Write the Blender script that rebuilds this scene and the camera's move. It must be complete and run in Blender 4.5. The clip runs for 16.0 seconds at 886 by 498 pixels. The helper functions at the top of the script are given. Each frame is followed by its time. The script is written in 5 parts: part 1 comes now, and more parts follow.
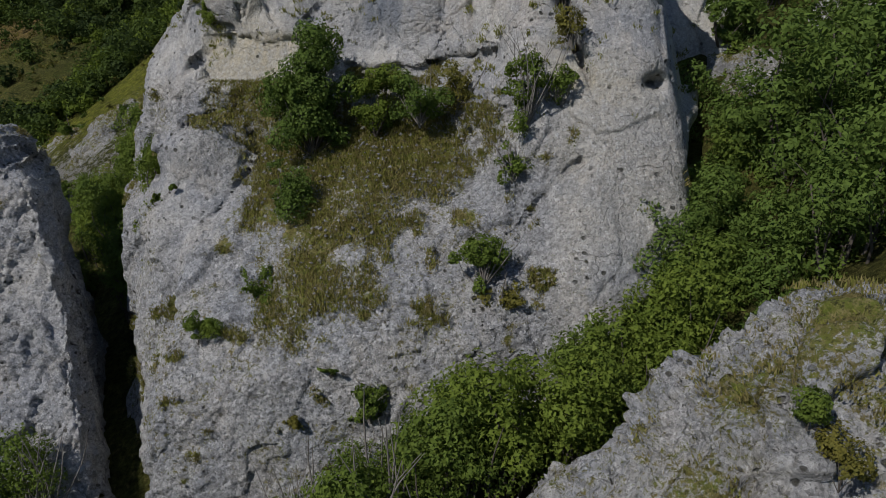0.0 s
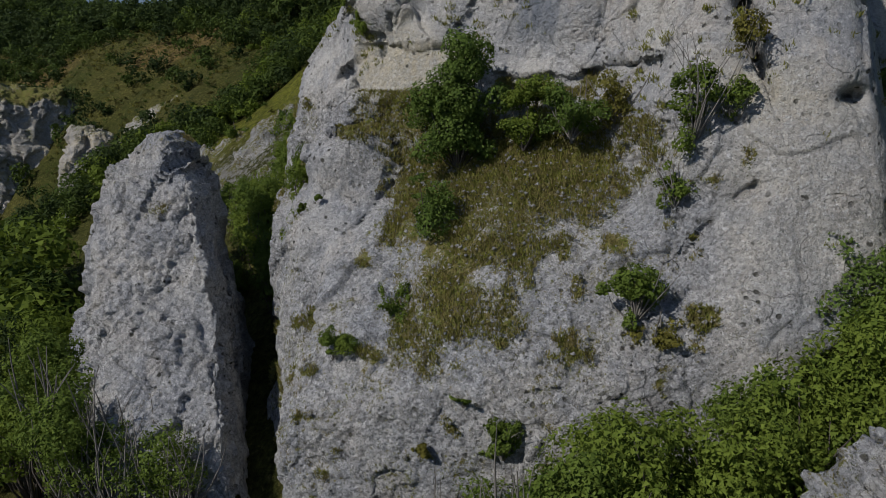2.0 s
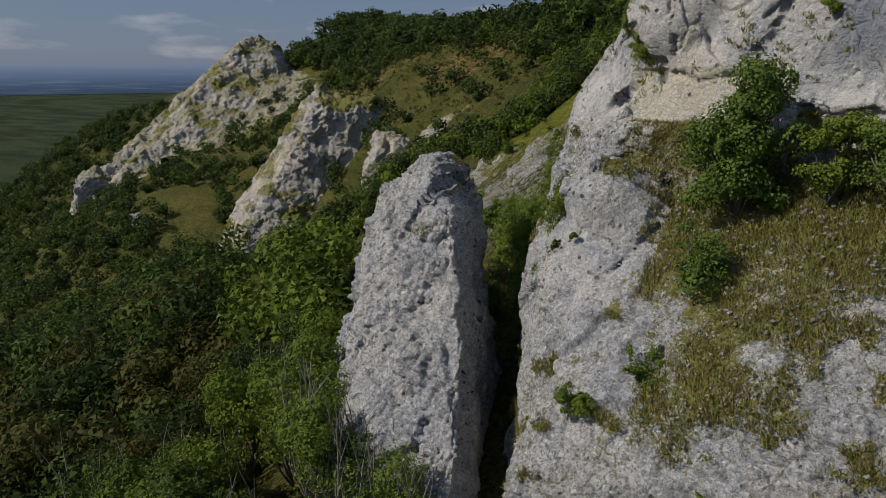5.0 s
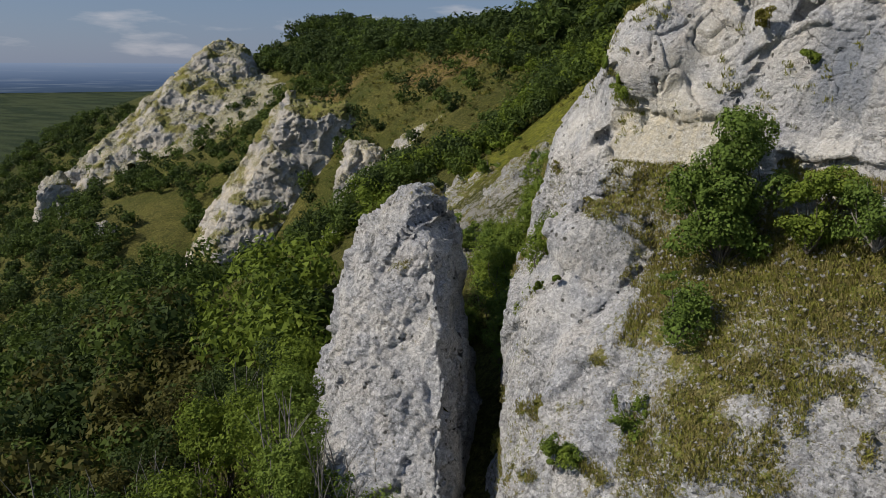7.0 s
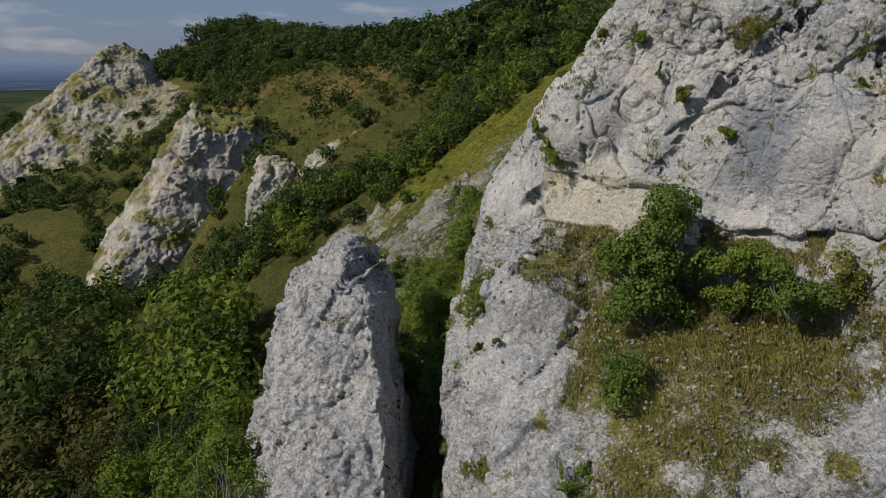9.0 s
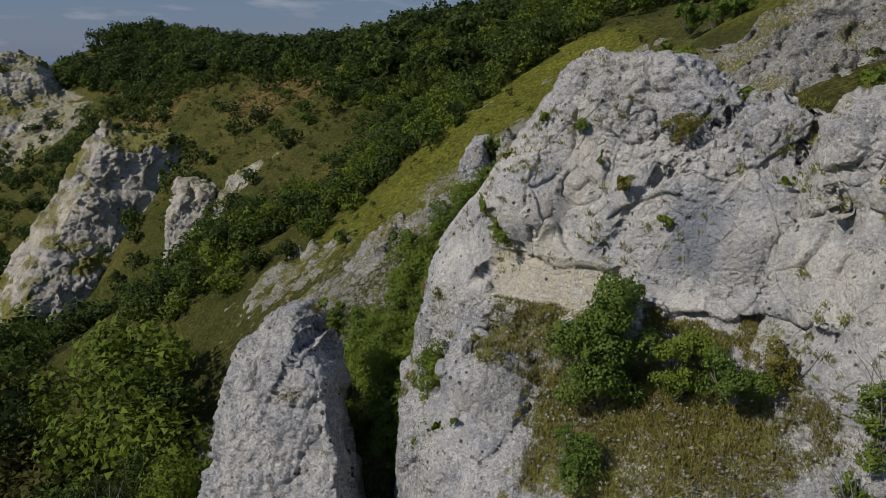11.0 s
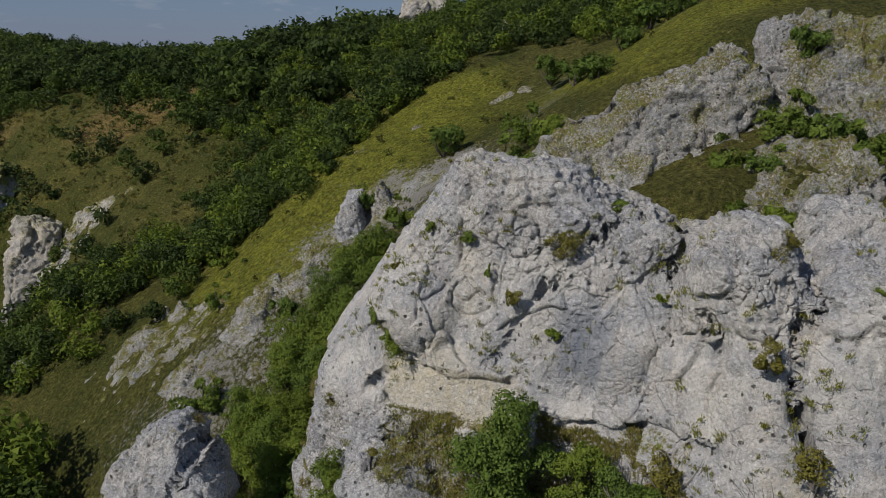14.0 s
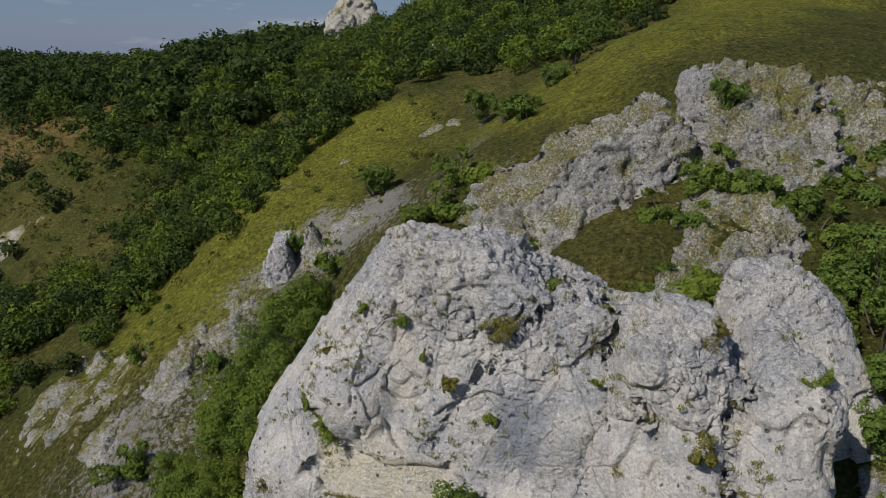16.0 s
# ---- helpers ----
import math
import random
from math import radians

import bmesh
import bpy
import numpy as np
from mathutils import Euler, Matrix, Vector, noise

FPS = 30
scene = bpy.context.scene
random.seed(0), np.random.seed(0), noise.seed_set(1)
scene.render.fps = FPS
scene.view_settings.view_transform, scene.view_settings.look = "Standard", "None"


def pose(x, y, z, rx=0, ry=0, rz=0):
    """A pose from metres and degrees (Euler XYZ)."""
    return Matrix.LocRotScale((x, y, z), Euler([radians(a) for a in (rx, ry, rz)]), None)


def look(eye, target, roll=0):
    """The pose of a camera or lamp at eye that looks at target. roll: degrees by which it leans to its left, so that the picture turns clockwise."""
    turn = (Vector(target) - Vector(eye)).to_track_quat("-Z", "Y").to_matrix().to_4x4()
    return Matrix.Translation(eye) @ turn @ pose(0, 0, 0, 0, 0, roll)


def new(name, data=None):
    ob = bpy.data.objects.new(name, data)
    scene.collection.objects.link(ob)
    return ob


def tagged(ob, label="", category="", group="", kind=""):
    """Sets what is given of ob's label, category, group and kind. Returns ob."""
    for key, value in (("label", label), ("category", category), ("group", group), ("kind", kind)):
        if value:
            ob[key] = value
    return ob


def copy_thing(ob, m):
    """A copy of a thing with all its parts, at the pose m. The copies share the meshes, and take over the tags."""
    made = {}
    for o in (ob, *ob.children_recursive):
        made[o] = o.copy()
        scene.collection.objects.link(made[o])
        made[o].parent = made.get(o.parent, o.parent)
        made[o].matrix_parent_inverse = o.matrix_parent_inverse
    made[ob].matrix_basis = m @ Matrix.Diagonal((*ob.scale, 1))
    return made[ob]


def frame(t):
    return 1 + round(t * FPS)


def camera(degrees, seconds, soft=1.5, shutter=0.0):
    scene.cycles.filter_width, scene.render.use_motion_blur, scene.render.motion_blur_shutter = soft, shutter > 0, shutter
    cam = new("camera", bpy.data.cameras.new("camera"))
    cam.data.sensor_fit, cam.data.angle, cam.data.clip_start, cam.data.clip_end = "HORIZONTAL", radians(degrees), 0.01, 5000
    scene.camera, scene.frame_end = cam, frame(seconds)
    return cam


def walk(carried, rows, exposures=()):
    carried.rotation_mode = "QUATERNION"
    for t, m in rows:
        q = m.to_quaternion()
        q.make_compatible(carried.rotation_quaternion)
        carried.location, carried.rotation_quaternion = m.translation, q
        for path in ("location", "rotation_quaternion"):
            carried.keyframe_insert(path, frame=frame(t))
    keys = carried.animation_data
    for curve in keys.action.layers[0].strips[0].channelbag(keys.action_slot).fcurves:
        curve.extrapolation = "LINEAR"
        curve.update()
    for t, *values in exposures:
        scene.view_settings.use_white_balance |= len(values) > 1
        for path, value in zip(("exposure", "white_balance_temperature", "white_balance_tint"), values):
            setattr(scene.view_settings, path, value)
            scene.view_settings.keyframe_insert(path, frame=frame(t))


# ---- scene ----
cam = camera(64.1, 16.0, soft=0.6)
METRES, EYE, TILT, LEAN, TURN = 22.0, 12.0, -15.0, -0.5, 0.0
ROWS = [
    (0.0, 0.0, 0.0, 0.0, 0.0, 0.0, 0.0),
    (0.5, -0.002, 0.0192, 0.0083, 1.28, -0.02, -0.26),
    (1.0, -0.0019, 0.0382, 0.0161, 4.26, 0.01, -0.96),
    (1.5, -0.0021, 0.0567, 0.0243, 7.49, -0.0, -1.76),
    (2.0, -0.0033, 0.0751, 0.0345, 11.72, -0.16, -2.76),
    (2.5, -0.002, 0.0956, 0.046, 17.18, -0.48, -4.0),
    (3.0, -0.0009, 0.1164, 0.0579, 23.4, -0.93, -5.4),
    (3.5, 0.0004, 0.1353, 0.0691, 29.85, -1.48, -6.89),
    (4.0, 0.0018, 0.1532, 0.0805, 34.23, -1.92, -7.97),
    (6.5, -0.0254, 0.1776, 0.148, 32.66, -1.58, -8.12),
    (7.0, -0.0359, 0.1694, 0.1734, 31.68, -1.54, -7.82),
    (7.5, -0.0459, 0.1607, 0.2007, 31.5, -1.51, -7.87),
    (8.0, -0.0585, 0.1514, 0.2254, 28.95, -1.17, -7.43),
    (8.5, -0.0741, 0.1384, 0.2556, 26.38, -0.96, -6.81),
    (9.0, -0.0901, 0.1248, 0.2881, 24.33, -0.78, -6.38),
    (11.5, -0.1697, 0.0576, 0.4819, 15.77, -0.42, -4.21),
    (12.0, -0.1825, 0.0527, 0.5167, 13.55, -0.33, -3.68),
    (12.5, -0.1937, 0.0513, 0.5525, 11.46, -0.29, -3.16),
    (13.0, -0.203, 0.0531, 0.5911, 9.8, -0.3, -2.7),
    (13.5, -0.2099, 0.0573, 0.6311, 8.18, -0.29, -2.29),
    (14.0, -0.2157, 0.0622, 0.6724, 6.88, -0.31, -1.93),
    (14.5, -0.22, 0.0686, 0.713, 5.7, -0.33, -1.63),
    (15.0, -0.2221, 0.0769, 0.7539, 3.99, -0.35, -1.2),
    (15.5, -0.2234, 0.0851, 0.7968, 2.49, -0.37, -0.8),
    (16.0, -0.2237, 0.0941, 0.8345, 1.36, -0.43, -0.46),
]
EXPOSURES = [(0.0, -0.55, 6150.0, 13.0), (3.0, -0.58, 6200.0, 13.0), (4.2, -0.5, 6400.0, 13.0), (6.3, 0.12, 6650.0, 12.0), (7.5, 0.12, 6650.0, 12.0), (9.2, -0.12, 6600.0, 12.0), (11.3, -0.28, 6480.0, 13.0), (14.0, -0.24, 6450.0, 13.0), (16.0, -0.08, 6450.0, 13.0)]
walk(cam, [(t, pose(0, 0, EYE, TILT, LEAN, TURN) @ pose(METRES * x, METRES * y, METRES * z, 90 + pitch, roll, yaw)) for t, x, y, z, yaw, pitch, roll in ROWS], EXPOSURES)

# ---- light ----
SUN_WAY = Vector((-0.52, -0.56, 0.65)).normalized()          # towards the sun
SUN_ELEVATION = math.asin(SUN_WAY.z)
SUN_ROTATION = math.atan2(SUN_WAY.x, SUN_WAY.y)


def make_world():
    world = bpy.data.worlds.new("sky")
    world.use_nodes = True
    scene.world = world
    nt = world.node_tree
    nt.nodes.clear()
    out = nt.nodes.new("ShaderNodeOutputWorld")
    back = nt.nodes.new("ShaderNodeBackground")
    sky = nt.nodes.new("ShaderNodeTexSky")
    sky.sky_type, sky.sun_disc = "NISHITA", False
    sky.sun_elevation, sky.sun_rotation = SUN_ELEVATION, SUN_ROTATION
    sky.air_density, sky.dust_density, sky.ozone_density = 1.2, 0.35, 3.0
    co = nt.nodes.new("ShaderNodeTexCoord")
    mp = nt.nodes.new("ShaderNodeMapping")
    mp.inputs["Scale"].default_value = (3.0, 3.0, 14.0)
    no = nt.nodes.new("ShaderNodeTexNoise")
    no.inputs["Scale"].default_value, no.inputs["Detail"].default_value, no.inputs["Roughness"].default_value = 2.2, 6.0, 0.55
    ramp = nt.nodes.new("ShaderNodeValToRGB")
    ramp.color_ramp.elements[0].position, ramp.color_ramp.elements[1].position = 0.54, 0.74
    mix = nt.nodes.new("ShaderNodeMix")
    mix.data_type = "RGBA"
    mix.inputs[7].default_value = (6.0, 5.9, 6.1, 1)
    scale = nt.nodes.new("ShaderNodeMath")
    scale.operation = "MULTIPLY"
    scale.inputs[1].default_value = 0.55
    nt.links.new(co.outputs["Generated"], mp.inputs["Vector"])
    nt.links.new(mp.outputs["Vector"], no.inputs["Vector"])
    nt.links.new(no.outputs["Fac"], ramp.inputs["Fac"])
    nt.links.new(ramp.outputs["Color"], scale.inputs[0])
    nt.links.new(scale.outputs["Value"], mix.inputs[0])
    haze = nt.nodes.new("ShaderNodeMix")
    haze.data_type = "RGBA"
    haze.inputs[0].default_value = 0.78
    haze.inputs[7].default_value = (1.15, 1.85, 3.3, 1)
    nt.links.new(sky.outputs["Color"], haze.inputs[6])
    nt.links.new(haze.outputs[2], mix.inputs[6])
    nt.links.new(mix.outputs[2], back.inputs["Color"])
    back.inputs["Strength"].default_value = 0.094
    nt.links.new(back.outputs["Background"], out.inputs["Surface"])


make_world()
sun = new("sun", bpy.data.lights.new("sun", "SUN"))
sun.data.energy, sun.data.angle, sun.data.color = 4.2, radians(0.6), (1.0, 0.94, 0.84)
sun.matrix_world = look(SUN_WAY * 400, (0, 0, 0))


# ---- noise on arrays ----
def hashed(ix, iy, iz, salt):
    """A random whole number for each cell."""
    h = ix.astype(np.uint32) * np.uint32(374761393) + iy.astype(np.uint32) * np.uint32(668265263) + iz.astype(np.uint32) * np.uint32(2246822519) + np.uint32(salt * 97463 & 0xFFFFFFFF)
    h = (h ^ (h >> np.uint32(13))) * np.uint32(1274126177)
    h = (h ^ (h >> np.uint32(16))) * np.uint32(2654435769)
    return h ^ (h >> np.uint32(15))


def perlin(P, size, salt=0):
    """Gradient noise of about -1 to 1 at the rows of P."""
    q = (P / size).astype(np.float32)
    i = np.floor(q).astype(np.int32)
    f = q - i
    w = f * f * f * (f * (f * 6 - 15) + 10)
    total = np.zeros(len(P), np.float32)
    k = np.float32(1 / 511.5)
    ten = np.uint32(1023)
    for dx in (0, 1):
        wx = w[:, 0] if dx else 1 - w[:, 0]
        for dy in (0, 1):
            wy = wx * (w[:, 1] if dy else 1 - w[:, 1])
            for dz in (0, 1):
                h = hashed(i[:, 0] + dx, i[:, 1] + dy, i[:, 2] + dz, salt)
                g = ((h & ten) * k - 1) * (f[:, 0] - dx)
                g += (((h >> np.uint32(10)) & ten) * k - 1) * (f[:, 1] - dy)
                g += (((h >> np.uint32(20)) & ten) * k - 1) * (f[:, 2] - dz)
                total += g * wy * (w[:, 2] if dz else 1 - w[:, 2])
    return total * 1.3


def fbm(P, size, octaves=4, salt=0, ridged=False):
    total, amp, norm = np.zeros(len(P)), 1.0, 0.0
    for o in range(octaves):
        n = perlin(P, size / 2 ** o, salt + 17 * o)
        total += amp * ((1 - 2.2 * np.abs(n)) if ridged else n)
        norm += amp
        amp *= 0.5
    return total / norm


def cells(P, size, salt=0):
    """Distance to the nearest and second nearest of scattered points, and a random number of the nearest, at the rows of P."""
    q = (P / size).astype(np.float32)
    i = np.floor(q).astype(np.int32)
    a, b, r = np.full(len(P), 9.0, np.float32), np.full(len(P), 9.0, np.float32), np.zeros(len(P), np.float32)
    k, ten = np.float32(1 / 1024), np.uint32(1023)
    for dx in (-1, 0, 1):
        for dy in (-1, 0, 1):
            for dz in (-1, 0, 1):
                c = i + np.array((dx, dy, dz), np.int32)
                h = hashed(c[:, 0], c[:, 1], c[:, 2], salt)
                d = (c[:, 0] + (h & ten) * k - q[:, 0]) ** 2 + (c[:, 1] + ((h >> np.uint32(10)) & ten) * k - q[:, 1]) ** 2 + (c[:, 2] + ((h >> np.uint32(20)) & ten) * k - q[:, 2]) ** 2
                near = d < a
                b = np.where(near, a, np.minimum(b, d))
                r = np.where(near, ((h >> np.uint32(5)) & np.uint32(4095)) / np.float32(4096), r)
                a = np.where(near, d, a)
    return np.sqrt(a), np.sqrt(b), r


def step(lo, hi, v):
    t = np.clip((v - lo) / (hi - lo), 0, 1)
    return t * t * (3 - 2 * t)


# ---- rock as solids cut by planes ----
def solid(P, planes, k=0.3):
    """Inside (positive) distance of a rounded block: planes are (point, outward normal)."""
    total = np.zeros(len(P))
    for point, normal in planes:
        n = np.array(normal, float)
        n /= np.linalg.norm(n)
        total += np.exp(np.clip(-((np.array(point, float) - P) @ n) / k, -60, 60))
    return -k * np.log(total)


def lump(P, centre, radii):
    q = (P - np.array(centre)) / np.array(radii)
    return (1 - np.sqrt((q * q).sum(1))) * min(radii)


def merge(fields, k=0.12):
    top = np.max(fields, axis=0)
    return top + k * np.log(sum(np.exp(np.clip((f - top) / k, -40, 0)) for f in fields)) - k * 0.3


def surface_net(field, lo, hi, h):
    """A closed quad mesh where field is zero, within the box lo to hi."""
    n = [int(round((b - a) / h)) + 1 for a, b in zip(lo, hi)]
    axes = [a + h * np.arange(m) for a, m in zip(lo, n)]
    G = np.stack(np.meshgrid(*axes, indexing="ij"), -1).reshape(-1, 3)
    F = np.concatenate([field(G[s:s + 400000]) for s in range(0, len(G), 400000)]).reshape(n)
    G = G.reshape(*n, 3)
    c = [m - 1 for m in n]
    corner = {}
    for a in (0, 1):
        for b in (0, 1):
            for d in (0, 1):
                corner[a, b, d] = F[a:a + c[0], b:b + c[1], d:d + c[2]]
    count = sum((v > 0).astype(int) for v in corner.values())
    active = (count > 0) & (count < 8)
    where = np.argwhere(active)
    index = np.full(c, -1)
    index[active] = np.arange(len(where))
    total, hits = np.zeros((len(where), 3)), np.zeros(len(where))
    for p in corner:
        for axis in range(3):
            if p[axis]:
                continue
            q = tuple(1 if j == axis else p[j] for j in range(3))
            fa, fb = corner[p][active], corner[q][active]
            cross = (fa > 0) != (fb > 0)
            t = np.where(cross, fa / np.where(cross, fa - fb, 1), 0)
            pt = np.array(p, float)[None] + t[:, None] * np.eye(3)[axis]
            total += np.where(cross[:, None], pt, 0)
            hits += cross
    V = np.array(lo) + h * (where + total / np.maximum(hits, 1)[:, None])
    quads = []
    for axis in range(3):
        u, v = (axis + 1) % 3, (axis + 2) % 3
        sl0, sl1 = [slice(None)] * 3, [slice(None)] * 3
        sl0[axis], sl1[axis] = slice(0, -1), slice(1, None)
        a, b = F[tuple(sl0)] > 0, F[tuple(sl1)] > 0
        e = np.argwhere(a != b)
        ok = (e[:, u] > 0) & (e[:, v] > 0) & (e[:, u] < n[u] - 1) & (e[:, v] < n[v] - 1)
        e = e[ok]
        flip = a[tuple(e.T)]

        def cell(du, dv):
            g = e.copy()
            g[:, u] += du
            g[:, v] += dv
            return index[tuple(g.T)]

        q = np.stack([cell(-1, -1), cell(0, -1), cell(0, 0), cell(-1, 0)], 1)
        q[~flip] = q[~flip][:, ::-1]
        quads.append(q)
    Q = np.concatenate(quads)
    return V, Q[(Q >= 0).all(1)]


def split_quads(V, Q):
    """Each quad into four."""
    m = len(V)
    E = np.stack([Q, np.roll(Q, -1, 1)], 2).reshape(-1, 2)
    E.sort(1)
    key, inverse = np.unique(E[:, 0] * m + E[:, 1], return_inverse=True)
    a, b = key // m, key % m
    mid = inverse.reshape(-1, 4) + m
    centre = np.arange(len(Q)) + m + len(key)
    W = np.concatenate([V, (V[a] + V[b]) / 2, V[Q].mean(1)])
    parts = [np.stack([Q[:, i], mid[:, i], centre, mid[:, i - 1]], 1) for i in range(4)]
    return W, np.concatenate(parts)


def normals_of(V, Q):
    N = np.cross(V[Q[:, 2]] - V[Q[:, 0]], V[Q[:, 3]] - V[Q[:, 1]])
    out = np.stack([sum(np.bincount(Q[:, i], N[:, j], len(V)) for i in range(4)) for j in range(3)], 1)
    return out / np.maximum(np.linalg.norm(out, axis=1), 1e-9)[:, None]


def onto(field, V, rounds=2, h=0.05):
    """Moves the points onto the surface of the field."""
    for _ in range(rounds):
        f = field(V)
        g = np.stack([field(V + h * e) - f for e in np.eye(3)], 1) / h
        V = V - np.clip(f, -0.3, 0.3)[:, None] * g / np.maximum((g * g).sum(1), 0.15)[:, None]
    return V


def fill(me, V, *groups):
    """Points and faces (arrays of triangles or of quads) into a mesh."""
    me.vertices.add(len(V))
    me.vertices.foreach_set("co", np.ascontiguousarray(V, np.float32).ravel())
    corners = np.concatenate([g.ravel() for g in groups]).astype(np.int32)
    sizes = np.concatenate([np.full(len(g), g.shape[1], np.int32) for g in groups])
    me.loops.add(len(corners))
    me.loops.foreach_set("vertex_index", corners)
    me.polygons.add(len(sizes))
    me.polygons.foreach_set("loop_start", np.concatenate([[0], np.cumsum(sizes)[:-1]]).astype(np.int32))
    me.update(calc_edges=True)


def mesh_of(name, V, Q, material, marks=None, smooth=True):
    me = bpy.data.meshes.new(name)
    fill(me, V, Q)
    for key, values in (marks or {}).items():
        me.attributes.new(key, "FLOAT", "POINT").data.foreach_set("value", values.astype(np.float32))
    if smooth:
        me.polygons.foreach_set("use_smooth", np.ones(len(me.polygons), bool))
    me.materials.append(material)
    me.update()
    return me


def part(name, data, parent, label=""):
    ob = new(name, data)
    ob.parent = parent
    return tagged(ob, label) if label else ob


def holder(name, place, label, category, group="", kind=""):
    ob = new(name)
    ob.matrix_world = Matrix.Translation(place)
    ob.empty_display_size = 0.2
    return tagged(ob, label, category, group, kind)


# ---- materials ----
class Graph:
    """Short ways to wire a node material."""

    def __init__(self, name):
        self.material = bpy.data.materials.new(name)
        self.material.use_nodes = True
        self.nt = self.material.node_tree
        self.nt.nodes.clear()
        self.out = self.node("ShaderNodeOutputMaterial")
        self.co = self.node("ShaderNodeTexCoord").outputs["Object"]

    def node(self, kind, **inputs):
        n = self.nt.nodes.new(kind)
        for key, value in inputs.items():
            self.feed(n.inputs[key], value)
        return n

    def feed(self, socket, value):
        if isinstance(value, bpy.types.NodeSocket):
            self.nt.links.new(value, socket)
        else:
            socket.default_value = value

    def noise(self, scale, detail=4.0, rough=0.55, stretch=None):
        n = self.node("ShaderNodeTexNoise", Scale=scale, Detail=detail, Roughness=rough)
        v = self.co
        if stretch:
            m = self.node("ShaderNodeMapping", Scale=stretch)
            self.feed(m.inputs["Vector"], v)
            v = m.outputs["Vector"]
        self.feed(n.inputs["Vector"], v)
        return n.outputs["Fac"]

    def seams(self, scale, bend):
        """Distance to the bent joints between cells."""
        n = self.node("ShaderNodeTexNoise", Scale=1.3, Detail=4.0)
        self.feed(n.inputs["Vector"], self.co)
        m = self.node("ShaderNodeVectorMath")
        m.operation = "MULTIPLY_ADD"
        self.feed(m.inputs[0], n.outputs["Color"])
        m.inputs[1].default_value = (bend, bend, bend)
        self.feed(m.inputs[2], self.co)
        v = self.node("ShaderNodeTexVoronoi", Scale=scale)
        v.feature = "DISTANCE_TO_EDGE"
        self.feed(v.inputs["Vector"], m.outputs["Vector"])
        return v.outputs["Distance"]

    def chips(self, scale, bend):
        """Distance to the middle of bent cells, and a random number of each cell."""
        n = self.node("ShaderNodeTexNoise", Scale=scale * 0.6, Detail=3.0)
        self.feed(n.inputs["Vector"], self.co)
        m = self.node("ShaderNodeVectorMath")
        m.operation = "MULTIPLY_ADD"
        self.feed(m.inputs[0], n.outputs["Color"])
        m.inputs[1].default_value = (bend, bend, bend)
        self.feed(m.inputs[2], self.co)
        v = self.node("ShaderNodeTexVoronoi", Scale=scale)
        self.feed(v.inputs["Vector"], m.outputs["Vector"])
        return v.outputs["Distance"], self.node("ShaderNodeSeparateColor", Color=v.outputs["Color"]).outputs["Red"]

    def ramp(self, fac, *stops):
        n = self.node("ShaderNodeValToRGB")
        els = n.color_ramp.elements
        while len(els) < len(stops):
            els.new(0.5)
        for el, (at, colour) in zip(els, stops):
            el.position = at
            el.color = (*colour, 1) if isinstance(colour, tuple) else (colour, colour, colour, 1)
        self.feed(n.inputs["Fac"], fac)
        return n.outputs["Color"]

    def mix(self, fac, a, b, how="MIX"):
        n = self.node("ShaderNodeMix")
        n.data_type, n.blend_type = "RGBA", how
        for i, v in ((0, fac), (6, a), (7, b)):
            self.feed(n.inputs[i], (*v, 1) if isinstance(v, tuple) and len(v) == 3 else v)
        return n.outputs[2]

    def maths(self, how, a, b=0.0, clamp=False):
        n = self.node("ShaderNodeMath")
        n.operation, n.use_clamp = how, clamp
        self.feed(n.inputs[0], a)
        self.feed(n.inputs[1], b)
        return n.outputs[0]

    def mark(self, name):
        n = self.node("ShaderNodeAttribute")
        n.attribute_name = name
        return n.outputs["Fac"]

    def bump(self, height, distance, strength=1.0, under=None):
        n = self.node("ShaderNodeBump", Height=height, Distance=distance, Strength=strength)
        if under:
            self.feed(n.inputs["Normal"], under)
        return n.outputs["Normal"]

    def finish(self, colour, rough=0.9, normal=None, gloss=0.2):
        b = self.node("ShaderNodeBsdfPrincipled")
        self.feed(b.inputs["Base Color"], colour)
        self.feed(b.inputs["Roughness"], rough)
        b.inputs["Specular IOR Level"].default_value = gloss
        if normal:
            self.feed(b.inputs["Normal"], normal)
        self.feed(self.out.inputs["Surface"], b.outputs["BSDF"])
        return self.material


